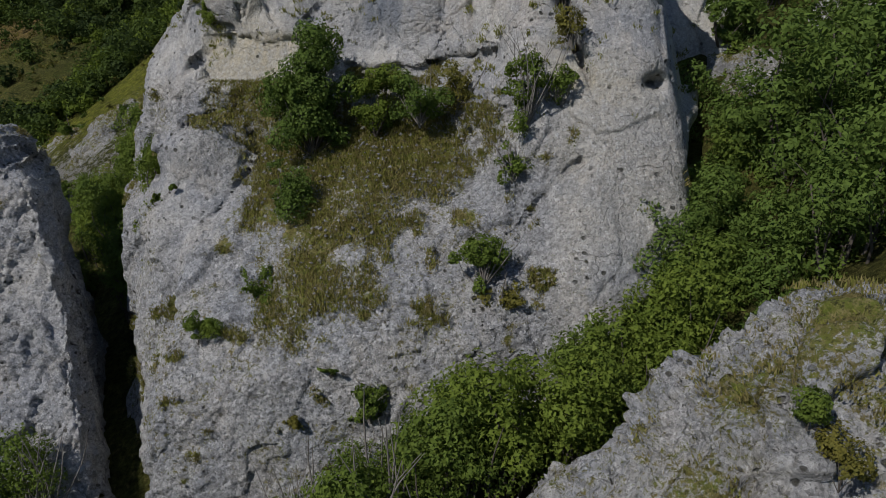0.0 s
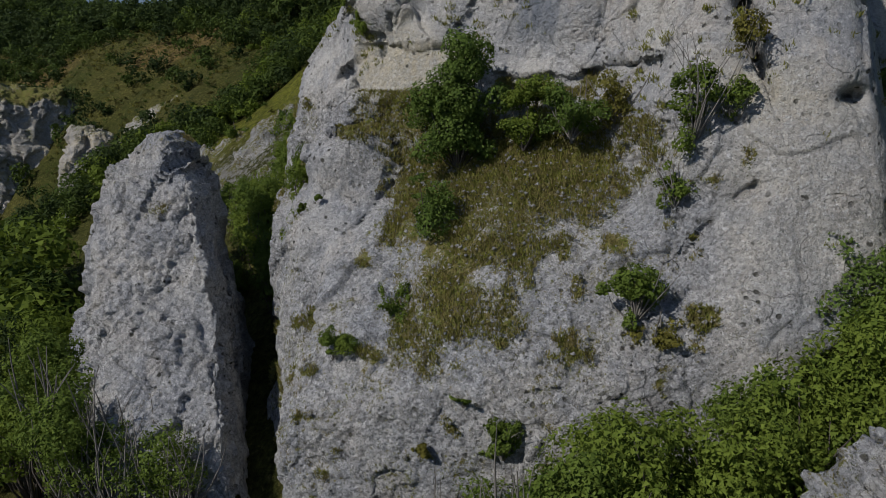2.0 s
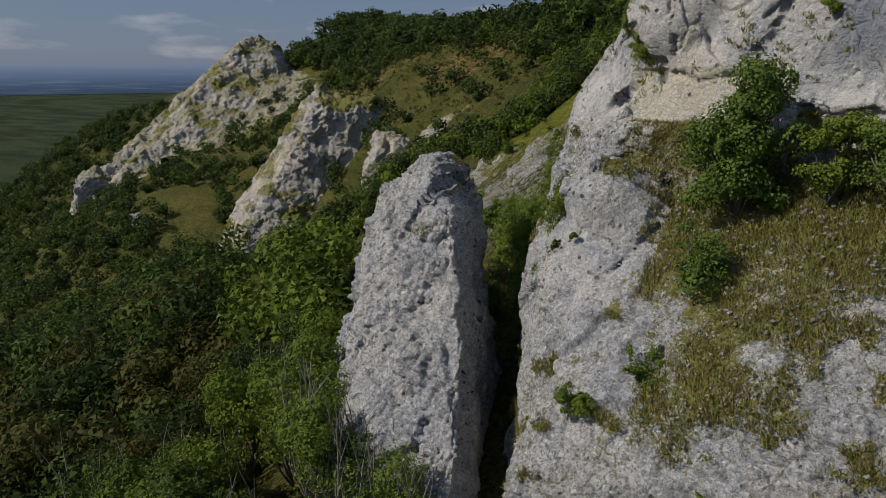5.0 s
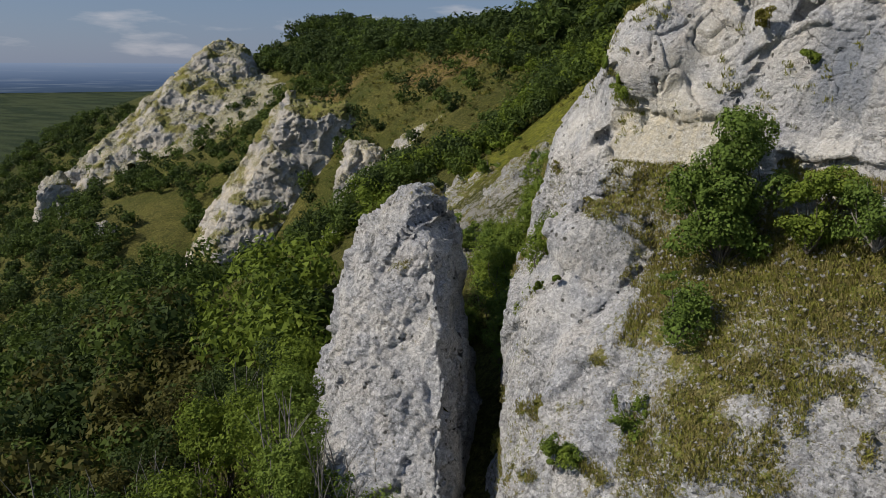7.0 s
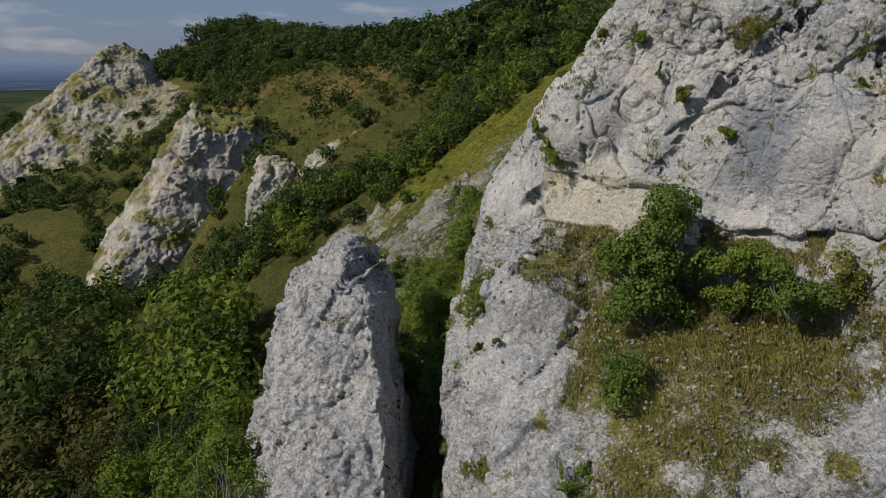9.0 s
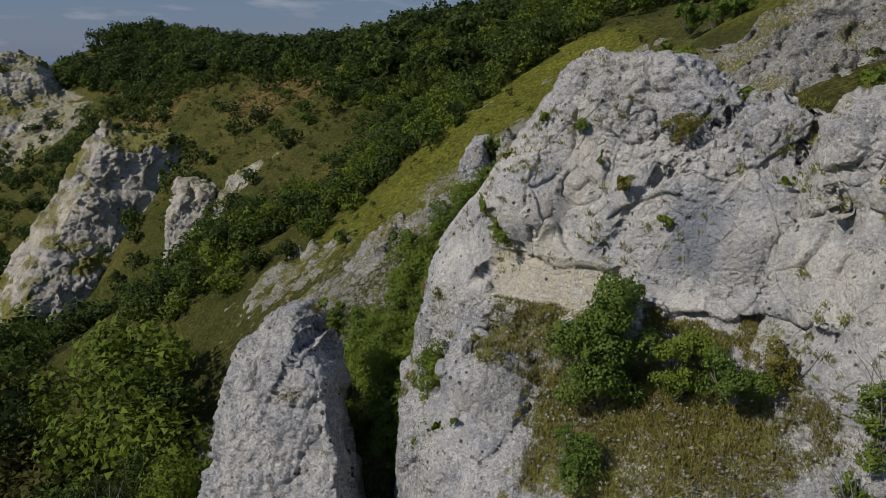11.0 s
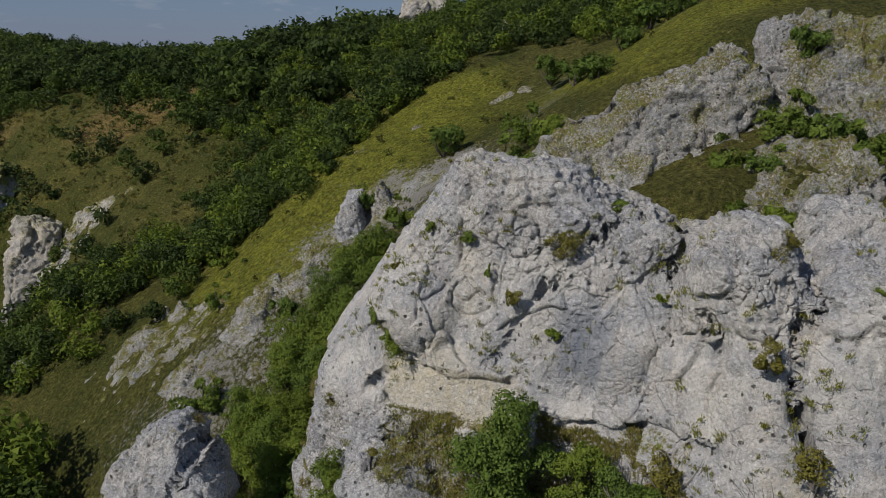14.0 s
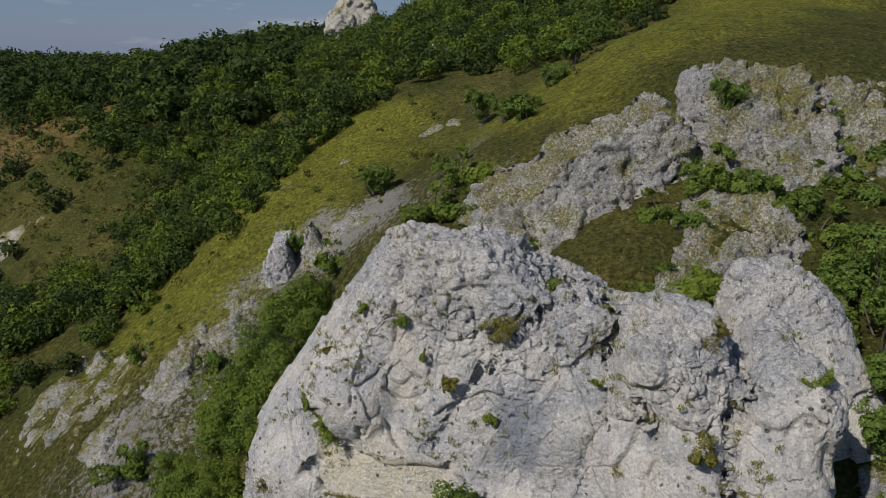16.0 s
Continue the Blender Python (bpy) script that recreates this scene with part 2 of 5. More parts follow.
def limestone(name, pale=(0.565, 0.545, 0.505), grey=(0.385, 0.392, 0.405), cream=(0.56, 0.50, 0.37), turf=1.0, relief=1.0, cell=1.0):
    g = Graph(name)
    rough = g.mark("speckle")
    stone = g.mix(g.ramp(g.noise(0.30, 6, 0.6), (0.40, 0.0), (0.60, 1.0)), grey, pale)
    tan = g.ramp(g.noise(0.55, 6, 0.62, (1.0, 1.0, 0.8)), (0.50, 0.0), (0.60, 1.0))
    stone = g.mix(g.maths("MULTIPLY", tan, g.maths("SUBTRACT", 0.75, g.maths("MULTIPLY", rough, 0.4))), stone, g.mix(0.5, pale, (0.54, 0.48, 0.41)))
    cloud = g.ramp(g.noise(0.62, 8, 0.68, (1.0, 1.0, 0.6)), (0.52, 0.0), (0.60, 1.0))
    stone = g.mix(g.maths("MULTIPLY", cloud, 0.7), stone, g.mix(0.6, grey, (0.30, 0.315, 0.335)))
    streak = g.ramp(g.noise(1.6, 7, 0.68, (1.0, 1.0, 0.18)), (0.54, 0.0), (0.66, 1.0))
    stone = g.mix(g.maths("MULTIPLY", streak, 0.38), stone, (0.22, 0.225, 0.235))
    creamy = g.mix(g.ramp(g.noise(2.5, 6, 0.6), (0.35, 0.0), (0.65, 1.0)), cream, (0.55, 0.525, 0.455))
    stone = g.mix(g.mark("cream"), stone, creamy)
    stone = g.mix(g.ramp(g.noise(3.4, 10, 0.78), (0.38, 0.6), (0.47, 0.0)), stone, g.mix(0.45, stone, (0.14, 0.14, 0.145)))
    lichen = g.ramp(g.noise(7.0, 9, 0.75), (0.55, 0.0), (0.59, 1.0))
    stone = g.mix(g.maths("MULTIPLY", lichen, g.maths("ADD", 0.5, g.maths("MULTIPLY", rough, 0.4))), stone, (0.70, 0.70, 0.69))
    stone = g.mix(g.maths("MULTIPLY", rough, 0.5), stone, (0.235, 0.243, 0.257))
    far_out, lot = g.chips(4.5 * cell, 0.3)
    fine_out, fine_lot = g.chips(13.0 * cell, 0.12)
    hard = g.maths("ADD", g.maths("MULTIPLY", rough, 0.45), 0.12)
    stone = g.mix(hard, stone, g.ramp(lot, (0.0, 0.62), (0.5, 1.0), (1.0, 1.3)), "MULTIPLY")
    stone = g.mix(hard, stone, g.ramp(fine_lot, (0.0, 0.25), (0.35, 0.95), (1.0, 1.6)), "MULTIPLY")
    nick = g.maths("MULTIPLY", g.ramp(fine_lot, (0.80, 0.0), (0.84, 1.0)), g.ramp(fine_out, (0.22, 1.0), (0.40, 0.0)))
    stone = g.mix(g.maths("MULTIPLY", nick, g.maths("ADD", hard, 0.2)), stone, (0.075, 0.072, 0.065))
    pepper = g.ramp(g.noise(12.0, 9, 0.85), (0.55, 0.0), (0.59, 1.0))
    stone = g.mix(g.maths("MULTIPLY", pepper, g.maths("ADD", hard, 0.1)), stone, (0.10, 0.10, 0.095))
    few = g.ramp(g.noise(0.55, 4, 0.6), (0.46, 0.0), (0.58, 1.0))
    pit_out, pit_lot = g.chips(3.1 * cell, 0.22)
    pit = g.maths("MULTIPLY", g.maths("MULTIPLY", g.ramp(pit_lot, (0.55, 0.0), (0.6, 1.0)), g.ramp(pit_out, (0.20, 1.0), (0.30, 0.0))), few)
    stone = g.mix(g.maths("MULTIPLY", pit, 0.9), stone, (0.07, 0.068, 0.055))
    cracks = g.seams(0.42, 0.8)
    thin_crack = g.maths("MULTIPLY", g.ramp(cracks, (0.004, 1.0), (0.012, 0.0)), g.ramp(g.noise(0.7, 3, 0.5), (0.50, 0.0), (0.58, 0.45)))
    thin_crack = g.maths("MULTIPLY", thin_crack, g.maths("SUBTRACT", 1.0, g.mark("cream"), True))
    stone = g.mix(thin_crack, stone, (0.11, 0.105, 0.095))
    stone = g.mix(g.mark("stain"), stone, (0.20, 0.225, 0.265))
    moss = g.mix(g.ramp(g.noise(1.6, 6, 0.65), (0.4, 0.0), (0.6, 1.0)), (0.150, 0.124, 0.040), (0.150, 0.175, 0.032))
    moss = g.mix(g.ramp(g.noise(6.0, 8, 0.8), (0.48, 0.0), (0.62, 1.0)), moss, (0.29, 0.25, 0.11))
    moss = g.mix(g.ramp(g.noise(9.0, 5, 0.75), (0.38, 1.0), (0.47, 0.0)), moss, (0.06, 0.062, 0.022))
    ragged = g.maths("ADD", g.mark("grass"), g.maths("MULTIPLY", g.maths("SUBTRACT", g.noise(5.5, 9, 0.85), 0.5), 2.6))
    cover = g.ramp(ragged, (0.44, 0.0), (0.54, 1.0))
    colour = g.mix(g.maths("MULTIPLY", cover, turf), stone, moss)
    lift = g.maths("MULTIPLY", g.maths("SUBTRACT", 1.0, far_out), hard)
    n0 = g.bump(lift, 0.22 * relief, 0.8)
    n0 = g.bump(g.maths("SUBTRACT", g.maths("MULTIPLY", fine_lot, 0.4), g.maths("ADD", fine_out, nick)), 0.03 * relief, 0.8, n0)
    n1 = g.bump(g.noise(5.0, 11, 0.74), 0.16 * relief, 0.9, n0)
    n2 = g.bump(g.maths("SUBTRACT", 1.0, pit), 0.10, 0.9, n1)
    n3 = g.bump(g.maths("SUBTRACT", 1.0, thin_crack), 0.12, 0.9, n2)
    return g.finish(colour, 0.92, n3, 0.15)


def turf_material(name):
    g = Graph(name)
    a = g.mix(g.ramp(g.noise(0.09, 6, 0.6), (0.38, 0.0), (0.62, 1.0)), (0.075, 0.086, 0.018), (0.140, 0.132, 0.034))
    a = g.mix(g.mark("dry"), a, (0.23, 0.165, 0.06))
    a = g.mix(g.mark("lush"), a, (0.225, 0.235, 0.030))
    a = g.mix(g.ramp(g.noise(0.5, 8, 0.75), (0.40, 0.0), (0.58, 1.0)), g.mix(0.4, a, (0.03, 0.040, 0.010)), a)
    a = g.mix(g.ramp(g.noise(2.6, 8, 0.8), (0.44, 0.0), (0.56, 1.0)), g.mix(0.45, a, (0.035, 0.038, 0.012)), a)
    a = g.mix(g.ramp(g.noise(1.9, 7, 0.75), (0.56, 0.0), (0.66, 0.7)), a, (0.24, 0.20, 0.075))
    a = g.mix(1.0, a, g.ramp(g.noise(3.0, 12, 0.88), (0.42, 0.35), (0.485, 0.9), (0.52, 1.1), (0.58, 1.7)), "MULTIPLY")
    stones = g.maths("ADD", g.mark("stony"), g.maths("MULTIPLY", g.maths("SUBTRACT", g.noise(2.4, 12, 0.85), 0.5), 2.6))
    stone = g.mix(g.noise(6.0, 6, 0.7), (0.15, 0.148, 0.135), (0.46, 0.44, 0.40))
    a = g.mix(g.ramp(stones, (0.58, 0.0), (0.68, 1.0)), a, stone)
    fields = g.mix(g.ramp(g.noise(0.012, 3, 0.5, (1.0, 3.0, 1.0)), (0.42, 0.0), (0.58, 1.0)), (0.018, 0.030, 0.011), (0.042, 0.055, 0.022))
    a = g.mix(g.mark("fields"), a, fields)
    n = g.bump(g.noise(2.2, 9, 0.78), 0.6, 1.0)
    return g.finish(a, 0.95, n, 0.1)


def leaf_material(name, dark, light, thin=0.3):
    g = Graph(name)
    geo = g.node("ShaderNodeNewGeometry")
    c = g.mix(geo.outputs["Random Per Island"], dark, light)
    patch = g.ramp(g.noise(0.7, 3, 0.5), (0.35, 0.0), (0.65, 1.0))
    c = g.mix(g.maths("MULTIPLY", patch, 0.5), c, light)
    b = g.node("ShaderNodeBsdfPrincipled")
    g.feed(b.inputs["Base Color"], c)
    b.inputs["Roughness"].default_value, b.inputs["Specular IOR Level"].default_value = 0.7, 0.1
    t = g.node("ShaderNodeBsdfTranslucent")
    g.feed(t.inputs["Color"], g.mix(0.5, c, light))
    m = g.node("ShaderNodeMixShader")
    m.inputs[0].default_value = thin
    g.feed(m.inputs[1], b.outputs["BSDF"])
    g.feed(m.inputs[2], t.outputs["BSDF"])
    g.feed(g.out.inputs["Surface"], m.outputs["Shader"])
    return g.material


def bark_material(name, a, b):
    g = Graph(name)
    c = g.mix(g.noise(8.0, 5, 0.7, (1, 1, 0.3)), a, b)
    return g.finish(c, 0.9, g.bump(g.noise(20.0, 4, 0.6, (1, 1, 0.25)), 0.02))


ROCK = limestone("weathered_limestone")
ROCK_GREY = limestone("grey_limestone", (0.46, 0.44, 0.405), (0.29, 0.29, 0.285), relief=1.3)
ROCK_FAR = limestone("far_limestone", (0.45, 0.415, 0.345), (0.285, 0.275, 0.25), (0.45, 0.365, 0.23), relief=1.4, cell=0.3)
TURF = turf_material("hill_turf")
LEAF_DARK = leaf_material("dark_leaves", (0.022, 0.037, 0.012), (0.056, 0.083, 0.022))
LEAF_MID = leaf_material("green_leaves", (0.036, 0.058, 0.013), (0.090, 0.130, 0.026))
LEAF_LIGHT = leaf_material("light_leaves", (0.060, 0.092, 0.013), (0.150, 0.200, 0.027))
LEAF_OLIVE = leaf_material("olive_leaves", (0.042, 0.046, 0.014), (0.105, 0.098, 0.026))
BUSH_DARK = leaf_material("hawthorn_leaves", (0.060, 0.098, 0.022), (0.145, 0.212, 0.042))
BUSH_MID = leaf_material("bush_leaves", (0.068, 0.108, 0.020), (0.162, 0.220, 0.038))
BUSH_LIGHT = leaf_material("dogwood_leaves", (0.088, 0.132, 0.019), (0.194, 0.251, 0.040))
BUSH_OLIVE = leaf_material("thorn_leaves", (0.099, 0.101, 0.024), (0.220, 0.198, 0.044))
BARK = bark_material("grey_bark", (0.06, 0.05, 0.04), (0.16, 0.14, 0.12))
TWIG = bark_material("dead_twig", (0.12, 0.11, 0.10), (0.28, 0.26, 0.23))


# ---- the hill ----
# swells and hollows of the hill: x, y, radius, rise
SWELLS = [(-215, 190, 60, 18.0), (-138, 160, 38, 4.5), (-180, 135, 34, 4.0), (-104, 122, 18, 1.6), (-65, 124, 20, -3.5), (-48, 108, 16, -6.1), (-250, 140, 55, 20.0),
          (-104, 92, 20, -10.2), (-80, 88, 16, -8.4), (-140, 96, 28, 2.4), (-165, 90, 28, 7.2), (-3, 74, 9, -1.8), (-300, 120, 60, 11.5), (-18, 61, 6, -2.2), (-140, 180, 36, -3.0), (-73, 86, 11, -5.0)]


def ground(x, y):
    """Height of the hillside; u runs uphill, v along it."""
    u, v = 0.65 * x + 0.76 * y, -0.76 * x + 0.65 * y
    base = np.where(u > 0, -14 + 0.72 * u, -14 + 0.5 * u)
    top = 27 + 0.05 * (np.minimum(u, 200) - 60) + 0.35 * np.maximum(0, x + 30) * step(80, 150, y) * step(-400, -200, -y) - 4 * step(40, 110, -x) - 3.5 * step(35, 95, -x) * step(122, 150, y) - 75 * step(235, 520, y)
    base = -4.0 * np.logaddexp(-base / 4.0, -top / 4.0)
    z = base + 6.2 * np.exp(-((v - 33) / 17) ** 2) * step(20, 36, u)
    z = z + 3 * np.exp(-((v - 55) / 10) ** 2) * step(8, 22, u) * (1 - step(36, 48, u))
    z = z - 5 * np.exp(-((v - 88) / 14) ** 2) * step(18, 34, u) * (1 - step(52, 72, u))
    for cx, cy, r, rise in SWELLS:
        z = z + rise * np.exp(-((x - cx) ** 2 + (y - cy) ** 2) / r ** 2)
    z = z + 7 * np.exp(-((x - 15) ** 2 + (y - 14) ** 2) / 7 ** 2)
    z = z + 1.8 * np.exp(-((x - 4) / 8) ** 2 - ((y - 43.5) / 4) ** 2) + 0.4 * np.exp(-((x - 15) / 4) ** 2 - ((y - 44) / 5) ** 2)
    z = 5 * np.logaddexp(z / 5, -56 / 5)
    P = np.stack([x.ravel(), y.ravel(), 0 * x.ravel()], 1)
    rough = (fbm(P, 22, 3, 5) * 2.2 + fbm(P, 4.5, 3, 6) * 0.5).reshape(x.shape)
    return z + rough * step(-50, -30, z)


def height(x, y):
    return float(ground(np.array([float(x)]), np.array([float(y)]))[0])


def make_ground():
    def lines(lo, hi, h):
        fine = list(np.arange(lo, hi + 0.01, h))
        gap, a, b = h, [], []
        p, q = lo, hi
        while q < 4700:
            gap *= 1.22
            p, q = p - gap, q + gap
            a.append(p)
            b.append(q)
        return np.array(a[::-1] + fine + b)

    X, Y = np.meshgrid(lines(-135, 45, 0.85), lines(-12, 165, 0.85), indexing="ij")
    Z = ground(X, Y)
    n, m = X.shape
    V = np.stack([X.ravel(), Y.ravel(), Z.ravel()], 1)
    I = np.arange(n * m).reshape(n, m)
    Q = np.stack([I[:-1, :-1], I[1:, :-1], I[1:, 1:], I[:-1, 1:]], -1).reshape(-1, 4)
    x, y = V[:, 0], V[:, 1]
    u, v = 0.65 * x + 0.76 * y, -0.76 * x + 0.65 * y
    flat = np.stack([x, y, 0 * x], 1)
    patch = fbm(flat, 14, 4, 31)
    dry = step(0.0, 0.35, np.exp(-((x + 74) / 13) ** 2 - ((y - 124) / 8) ** 2) * 1.2 + np.exp(-((x + 118) / 16) ** 2 - ((y - 128) / 16) ** 2) * 0.9 + patch * 0.5 - 0.35)
    lush = step(0.0, 0.5, patch * 0.6 + 0.75 * np.exp(-((v - 62) / 9) ** 2) * step(15, 30, u) * (1 - step(52, 62, u)) + 0.7 * np.exp(-((v - 40) / 12) ** 2) * step(42, 50, u) - 0.15)
    stony = np.clip(0.66 * np.exp(-((v - 52) / 9) ** 2) * (1 - step(36, 46, u)) * step(3, 12, u) + 0.35 * np.exp(-((v - 45) / 10) ** 2) * step(34, 40, u) + fbm(flat, 6, 3, 8) * 0.6, 0, 1) * step(-60, -45, -np.hypot(x + 15, y - 58))
    far = step(160, 260, np.hypot(x + 40, y - 60))
    me = mesh_of("ground", V, Q, TURF, {"dry": dry, "lush": lush, "stony": stony, "fields": far})
    tagged(new("ground", me), "grassy limestone hillside falling to a wide plain", "ground", kind="structure")


make_ground()


# ---- rocks ----
def front(x, y, z, dz=0.0, dx=0.0):
    return (x, y, z), (dx, -1, dz)


def back(y):
    return (0, y, 0), (0, 1, 0)


def left(x, y, z, dz=0.0, dy=0.0):
    return (x, y, z), (-1, dy, dz)


def right(x, y, z, dz=0.0, dy=0.0):
    return (x, y, z), (1, -dy, -dz)


def top(x, y, z, dx=0.0, dy=0.0):
    return (x, y, z), (-dx, -dy, 1)


def warp(P, size, amount, salt):
    return P + amount * np.stack([fbm(P, size, 2, salt + s) for s in (0, 40, 80)], 1)


def bed(P, lo_x, hi_x, lo_z, hi_z, soft=0.25):
    return step(lo_x - soft, lo_x + soft, P[:, 0]) * (1 - step(hi_x - soft, hi_x + soft, P[:, 0])) * step(lo_z - soft, lo_z + soft, P[:, 2]) * (1 - step(hi_z - 0.1, hi_z + 0.1, P[:, 2]))


# joints of the wall as lines in x and z: half width, depth, width of the rounding beside them, points
JOINTS = [(0.10, 0.30, 0.75, [(-0.2, 20.2), (-0.5, 19.6), (-1.6, 19.2), (-2.9, 18.0), (-3.6, 17.1), (-4.5, 16.1), (-5.1, 15.2), (-5.5, 14.1), (-6.3, 13.3)]),
          (0.09, 0.50, 0.70, [(1.2, 20.6), (1.1, 19.1), (0.8, 17.6), (0.8, 15.9), (0.9, 15.5)]), (0.07, 0.40, 0.45, [(0.9, 15.5), (0.4, 14.9), (-0.1, 13.8), (0.0, 12.6), (-0.1, 11.6)]),
          (0.07, 0.40, 0.35, [(0.9, 15.5), (1.8, 16.4), (1.5, 16.9)]), (0.10, 0.60, 0.60, [(5.7, 18.6), (5.5, 17.6), (4.5, 16.7), (4.3, 15.4), (4.4, 14.2)])]
CREASES = [(0.08, 0.32, 0.40, [(-11.4, 9.3), (-10.5, 9.6), (-9.7, 9.8), (-8.8, 9.2), (-8.0, 8.1), (-8.3, 7.3), (-8.9, 6.4), (-9.6, 5.4)]), (0.05, 0.18, 0.3, [(-12.4, 5.6), (-11.6, 6.2), (-10.7, 6.9), (-9.4, 6.5)]),
           (0.07, 0.26, 0.5, [(1.2, 5.1), (2.9, 6.1), (3.9, 7.6), (5.0, 8.6)])]
SEAMS = [(0.05, 0.22, 0.40, [(-7.5, 20.8), (-7.8, 18.8), (-7.7, 17.2), (-8.3, 16.4), (-9.4, 16.0), (-9.4, 15.1)]), (0.05, 0.18, 0.35, [(-6.1, 16.9), (-6.4, 15.7), (-7.3, 15.2), (-7.8, 15.8), (-7.7, 16.6)]),
         (0.05, 0.22, 0.40, [(1.9, 16.5), (2.0, 15.4), (1.7, 13.8), (1.9, 12.6)]), (0.05, 0.24, 0.40, [(2.7, 18.2), (1.9, 17.1), (2.4, 16.5), (3.3, 16.5), (4.4, 17.1)]),
         (0.05, 0.20, 0.35, [(-6.8, 18.6), (-5.5, 17.9), (-4.3, 18.1), (-3.7, 19.0)]), (0.05, 0.22, 0.35, [(-2.8, 20.2), (-4.1, 20.1), (-5.9, 19.8)]), (0.05, 0.2, 0.3, [(0.2, 19.1), (0.5, 18.6), (0.3, 17.7)]),
         (0.05, 0.24, 0.35, [(3.3, 20.0), (4.4, 19.3), (5.2, 18.5)])]


def joint_depth(P, lines, bend=0.26, broken=True):
    """Depth of the bent joints, sharp in the middle and rounded off towards the blocks beside them."""
    x = P[:, 0] + bend * fbm(P, 0.9, 3, 901)
    z = P[:, 2] + bend * fbm(P, 0.9, 3, 931)
    total = np.zeros(len(P))
    open_here = step(-0.5, 0.1, perlin(P, 1.1, 903)) if broken else 1.0
    for half, depth, wide, points in lines:
        near = np.full(len(P), 9.0)
        for (ax, az), (bx, bz) in zip(points, points[1:]):
            t = np.clip(((x - ax) * (bx - ax) + (z - az) * (bz - az)) / ((bx - ax) ** 2 + (bz - az) ** 2), 0, 1)
            near = np.minimum(near, np.hypot(x - ax - t * (bx - ax), z - az - t * (bz - az)))
        total = np.maximum(total, depth * (0.9 * np.exp(-near / wide) + 0.8 * open_here * np.exp(-(near / half) ** 2)))
    return total


def cliff_field(P):
    W = warp(P, 4.0, 0.55, 300)
    apron = solid(W, [front(-4.2, 22.3, 2, 1.15, -0.33), front(-4, 22.1, 0, 0.1, 0.05), left(-10.5, 25, 3, 0, 0), right(8.2, 26, 6, 0.35, 0.3), top(0, 30, 10.4, 0.0, 0.25), back(37)], 0.35)
    buttress = solid(W, [front(-10.8, 27.4, 2.5, 0.36, 0), front(-13.3, 29.2, 3.6, 0.3, -1.0), left(-13.6, 29, 1, -0.08, -0.35), top(-10.8, 29, 7.8, 0.95, 0.45), top(-9.7, 30.9, 9.1, 0.1, 0.8), right(-7.6, 28, 5, -0.3, 0.2), back(38)], 0.3)
    wall = solid(W, [front(-4.5, 31.3, 11.4, 0.33, -0.25), left(-13.6, 35, 11.7, 0.40, -1.1), left(-15.2, 34, 0), top(-5, 36, 21.5), top(-3.4, 36, 21.2, -0.5, 0.15), top(-8.4, 36, 21.0, 1.5, 0.2), right(4, 34, 14), back(39.5)], 0.3)
    bulge = solid(W, [front(4.3, 25.2, 9, 0.36, 0.05), ((3, 27.8, 15), (-0.82, -0.57, 0.25)), top(2.3, 33, 20.0, -0.15, -0.15), top(1.6, 33, 20.1, 0.5, 0.0), top(4.5, 29.5, 18.4, -0.1, 0.75), right(5.4, 28, 15, 0.02, 0.0), right(7.5, 27, 3, 0.8, 0.2), back(38)], 0.45)
    corner = solid(W, [front(7.5, 27.9, 15.7, 0.4, 0.08), left(4.4, 28, 15), top(7, 30, 19.3, -0.1, 0.35), top(6.2, 30, 19.3, 0.6, 0), right(8.5, 27, 12, -0.26, 0.3), right(7.5, 27, 3, 0.75, 0.2), back(34)], 0.4)
    rear = solid(W, [front(10, 36.6, 18, 0.4, 0), left(7.2, 37, 17, 0.25), right(13.2, 37, 17, -0.45), top(10, 37.5, 20.0, 0.12, 0.1), top(10.5, 37.5, 20.1, -0.3, 0.1), back(41)], 0.5)
    knob = lump(W, (-10.5, 31.2, 7.4), (2.2, 2.1, 2.6))
    heads = [lump(W, (0.2, 34.4, 18.3), (2.2, 2.0, 2.1)), lump(W, (3.0, 32.0, 17.6), (2.4, 3.3, 3.0)), lump(W, (7.0, 30.5, 16.8), (1.9, 2.2, 2.3)), lump(W, (-9.2, 34.7, 14.9), (2.4, 2.1, 2.4)), lump(W, (-2.4, 34.0, 16.4), (2.2, 2.1, 2.6))]
    f = merge([apron, buttress, wall, bulge, corner, rear, knob] + heads)
    x, y, z = P.T
    f = f - 0.6 * np.exp(-((x + 1.9) / 2.8) ** 2 - ((z - 12.5) / 1.5) ** 2) - 0.4 * np.exp(-((x - 4.2) / 1.6) ** 2 - ((z - 12.6) / 1.7) ** 2)
    high = np.flatnonzero((z > 10.5) & (y < 37.5) & (x > -11) & (x < 8) & (f > -1.5) & (f < 1.5))
    f[high] -= joint_depth(P[high], JOINTS)
    low = np.flatnonzero((z > 3.5) & (z <= 10.5) & (y < 34) & (x > -13.5) & (x < 7) & (f > -1.5) & (f < 1.5))
    f[low] -= joint_depth(P[low], CREASES, 0.2, False)
    wob = 0.3 * np.sin(x * 1.1) + 0.2 * np.sin(x * 2.7 + 1)
    f = f - 0.32 * bed(P, -10.9, -5.2, 10.9, 13.0) * step(-0.1, 0.25, 13.0 + 0.5 * wob - z)
    rim = 11.6 + 0.12 * (x + 4.5) + 0.6 * wob
    f = f - 0.38 * step(-4.6, -4.0, x) * (1 - step(1.8, 2.4, x)) * step(-0.05, 0.2, rim - z) * step(0.0, 0.7, z - rim + 1.0)
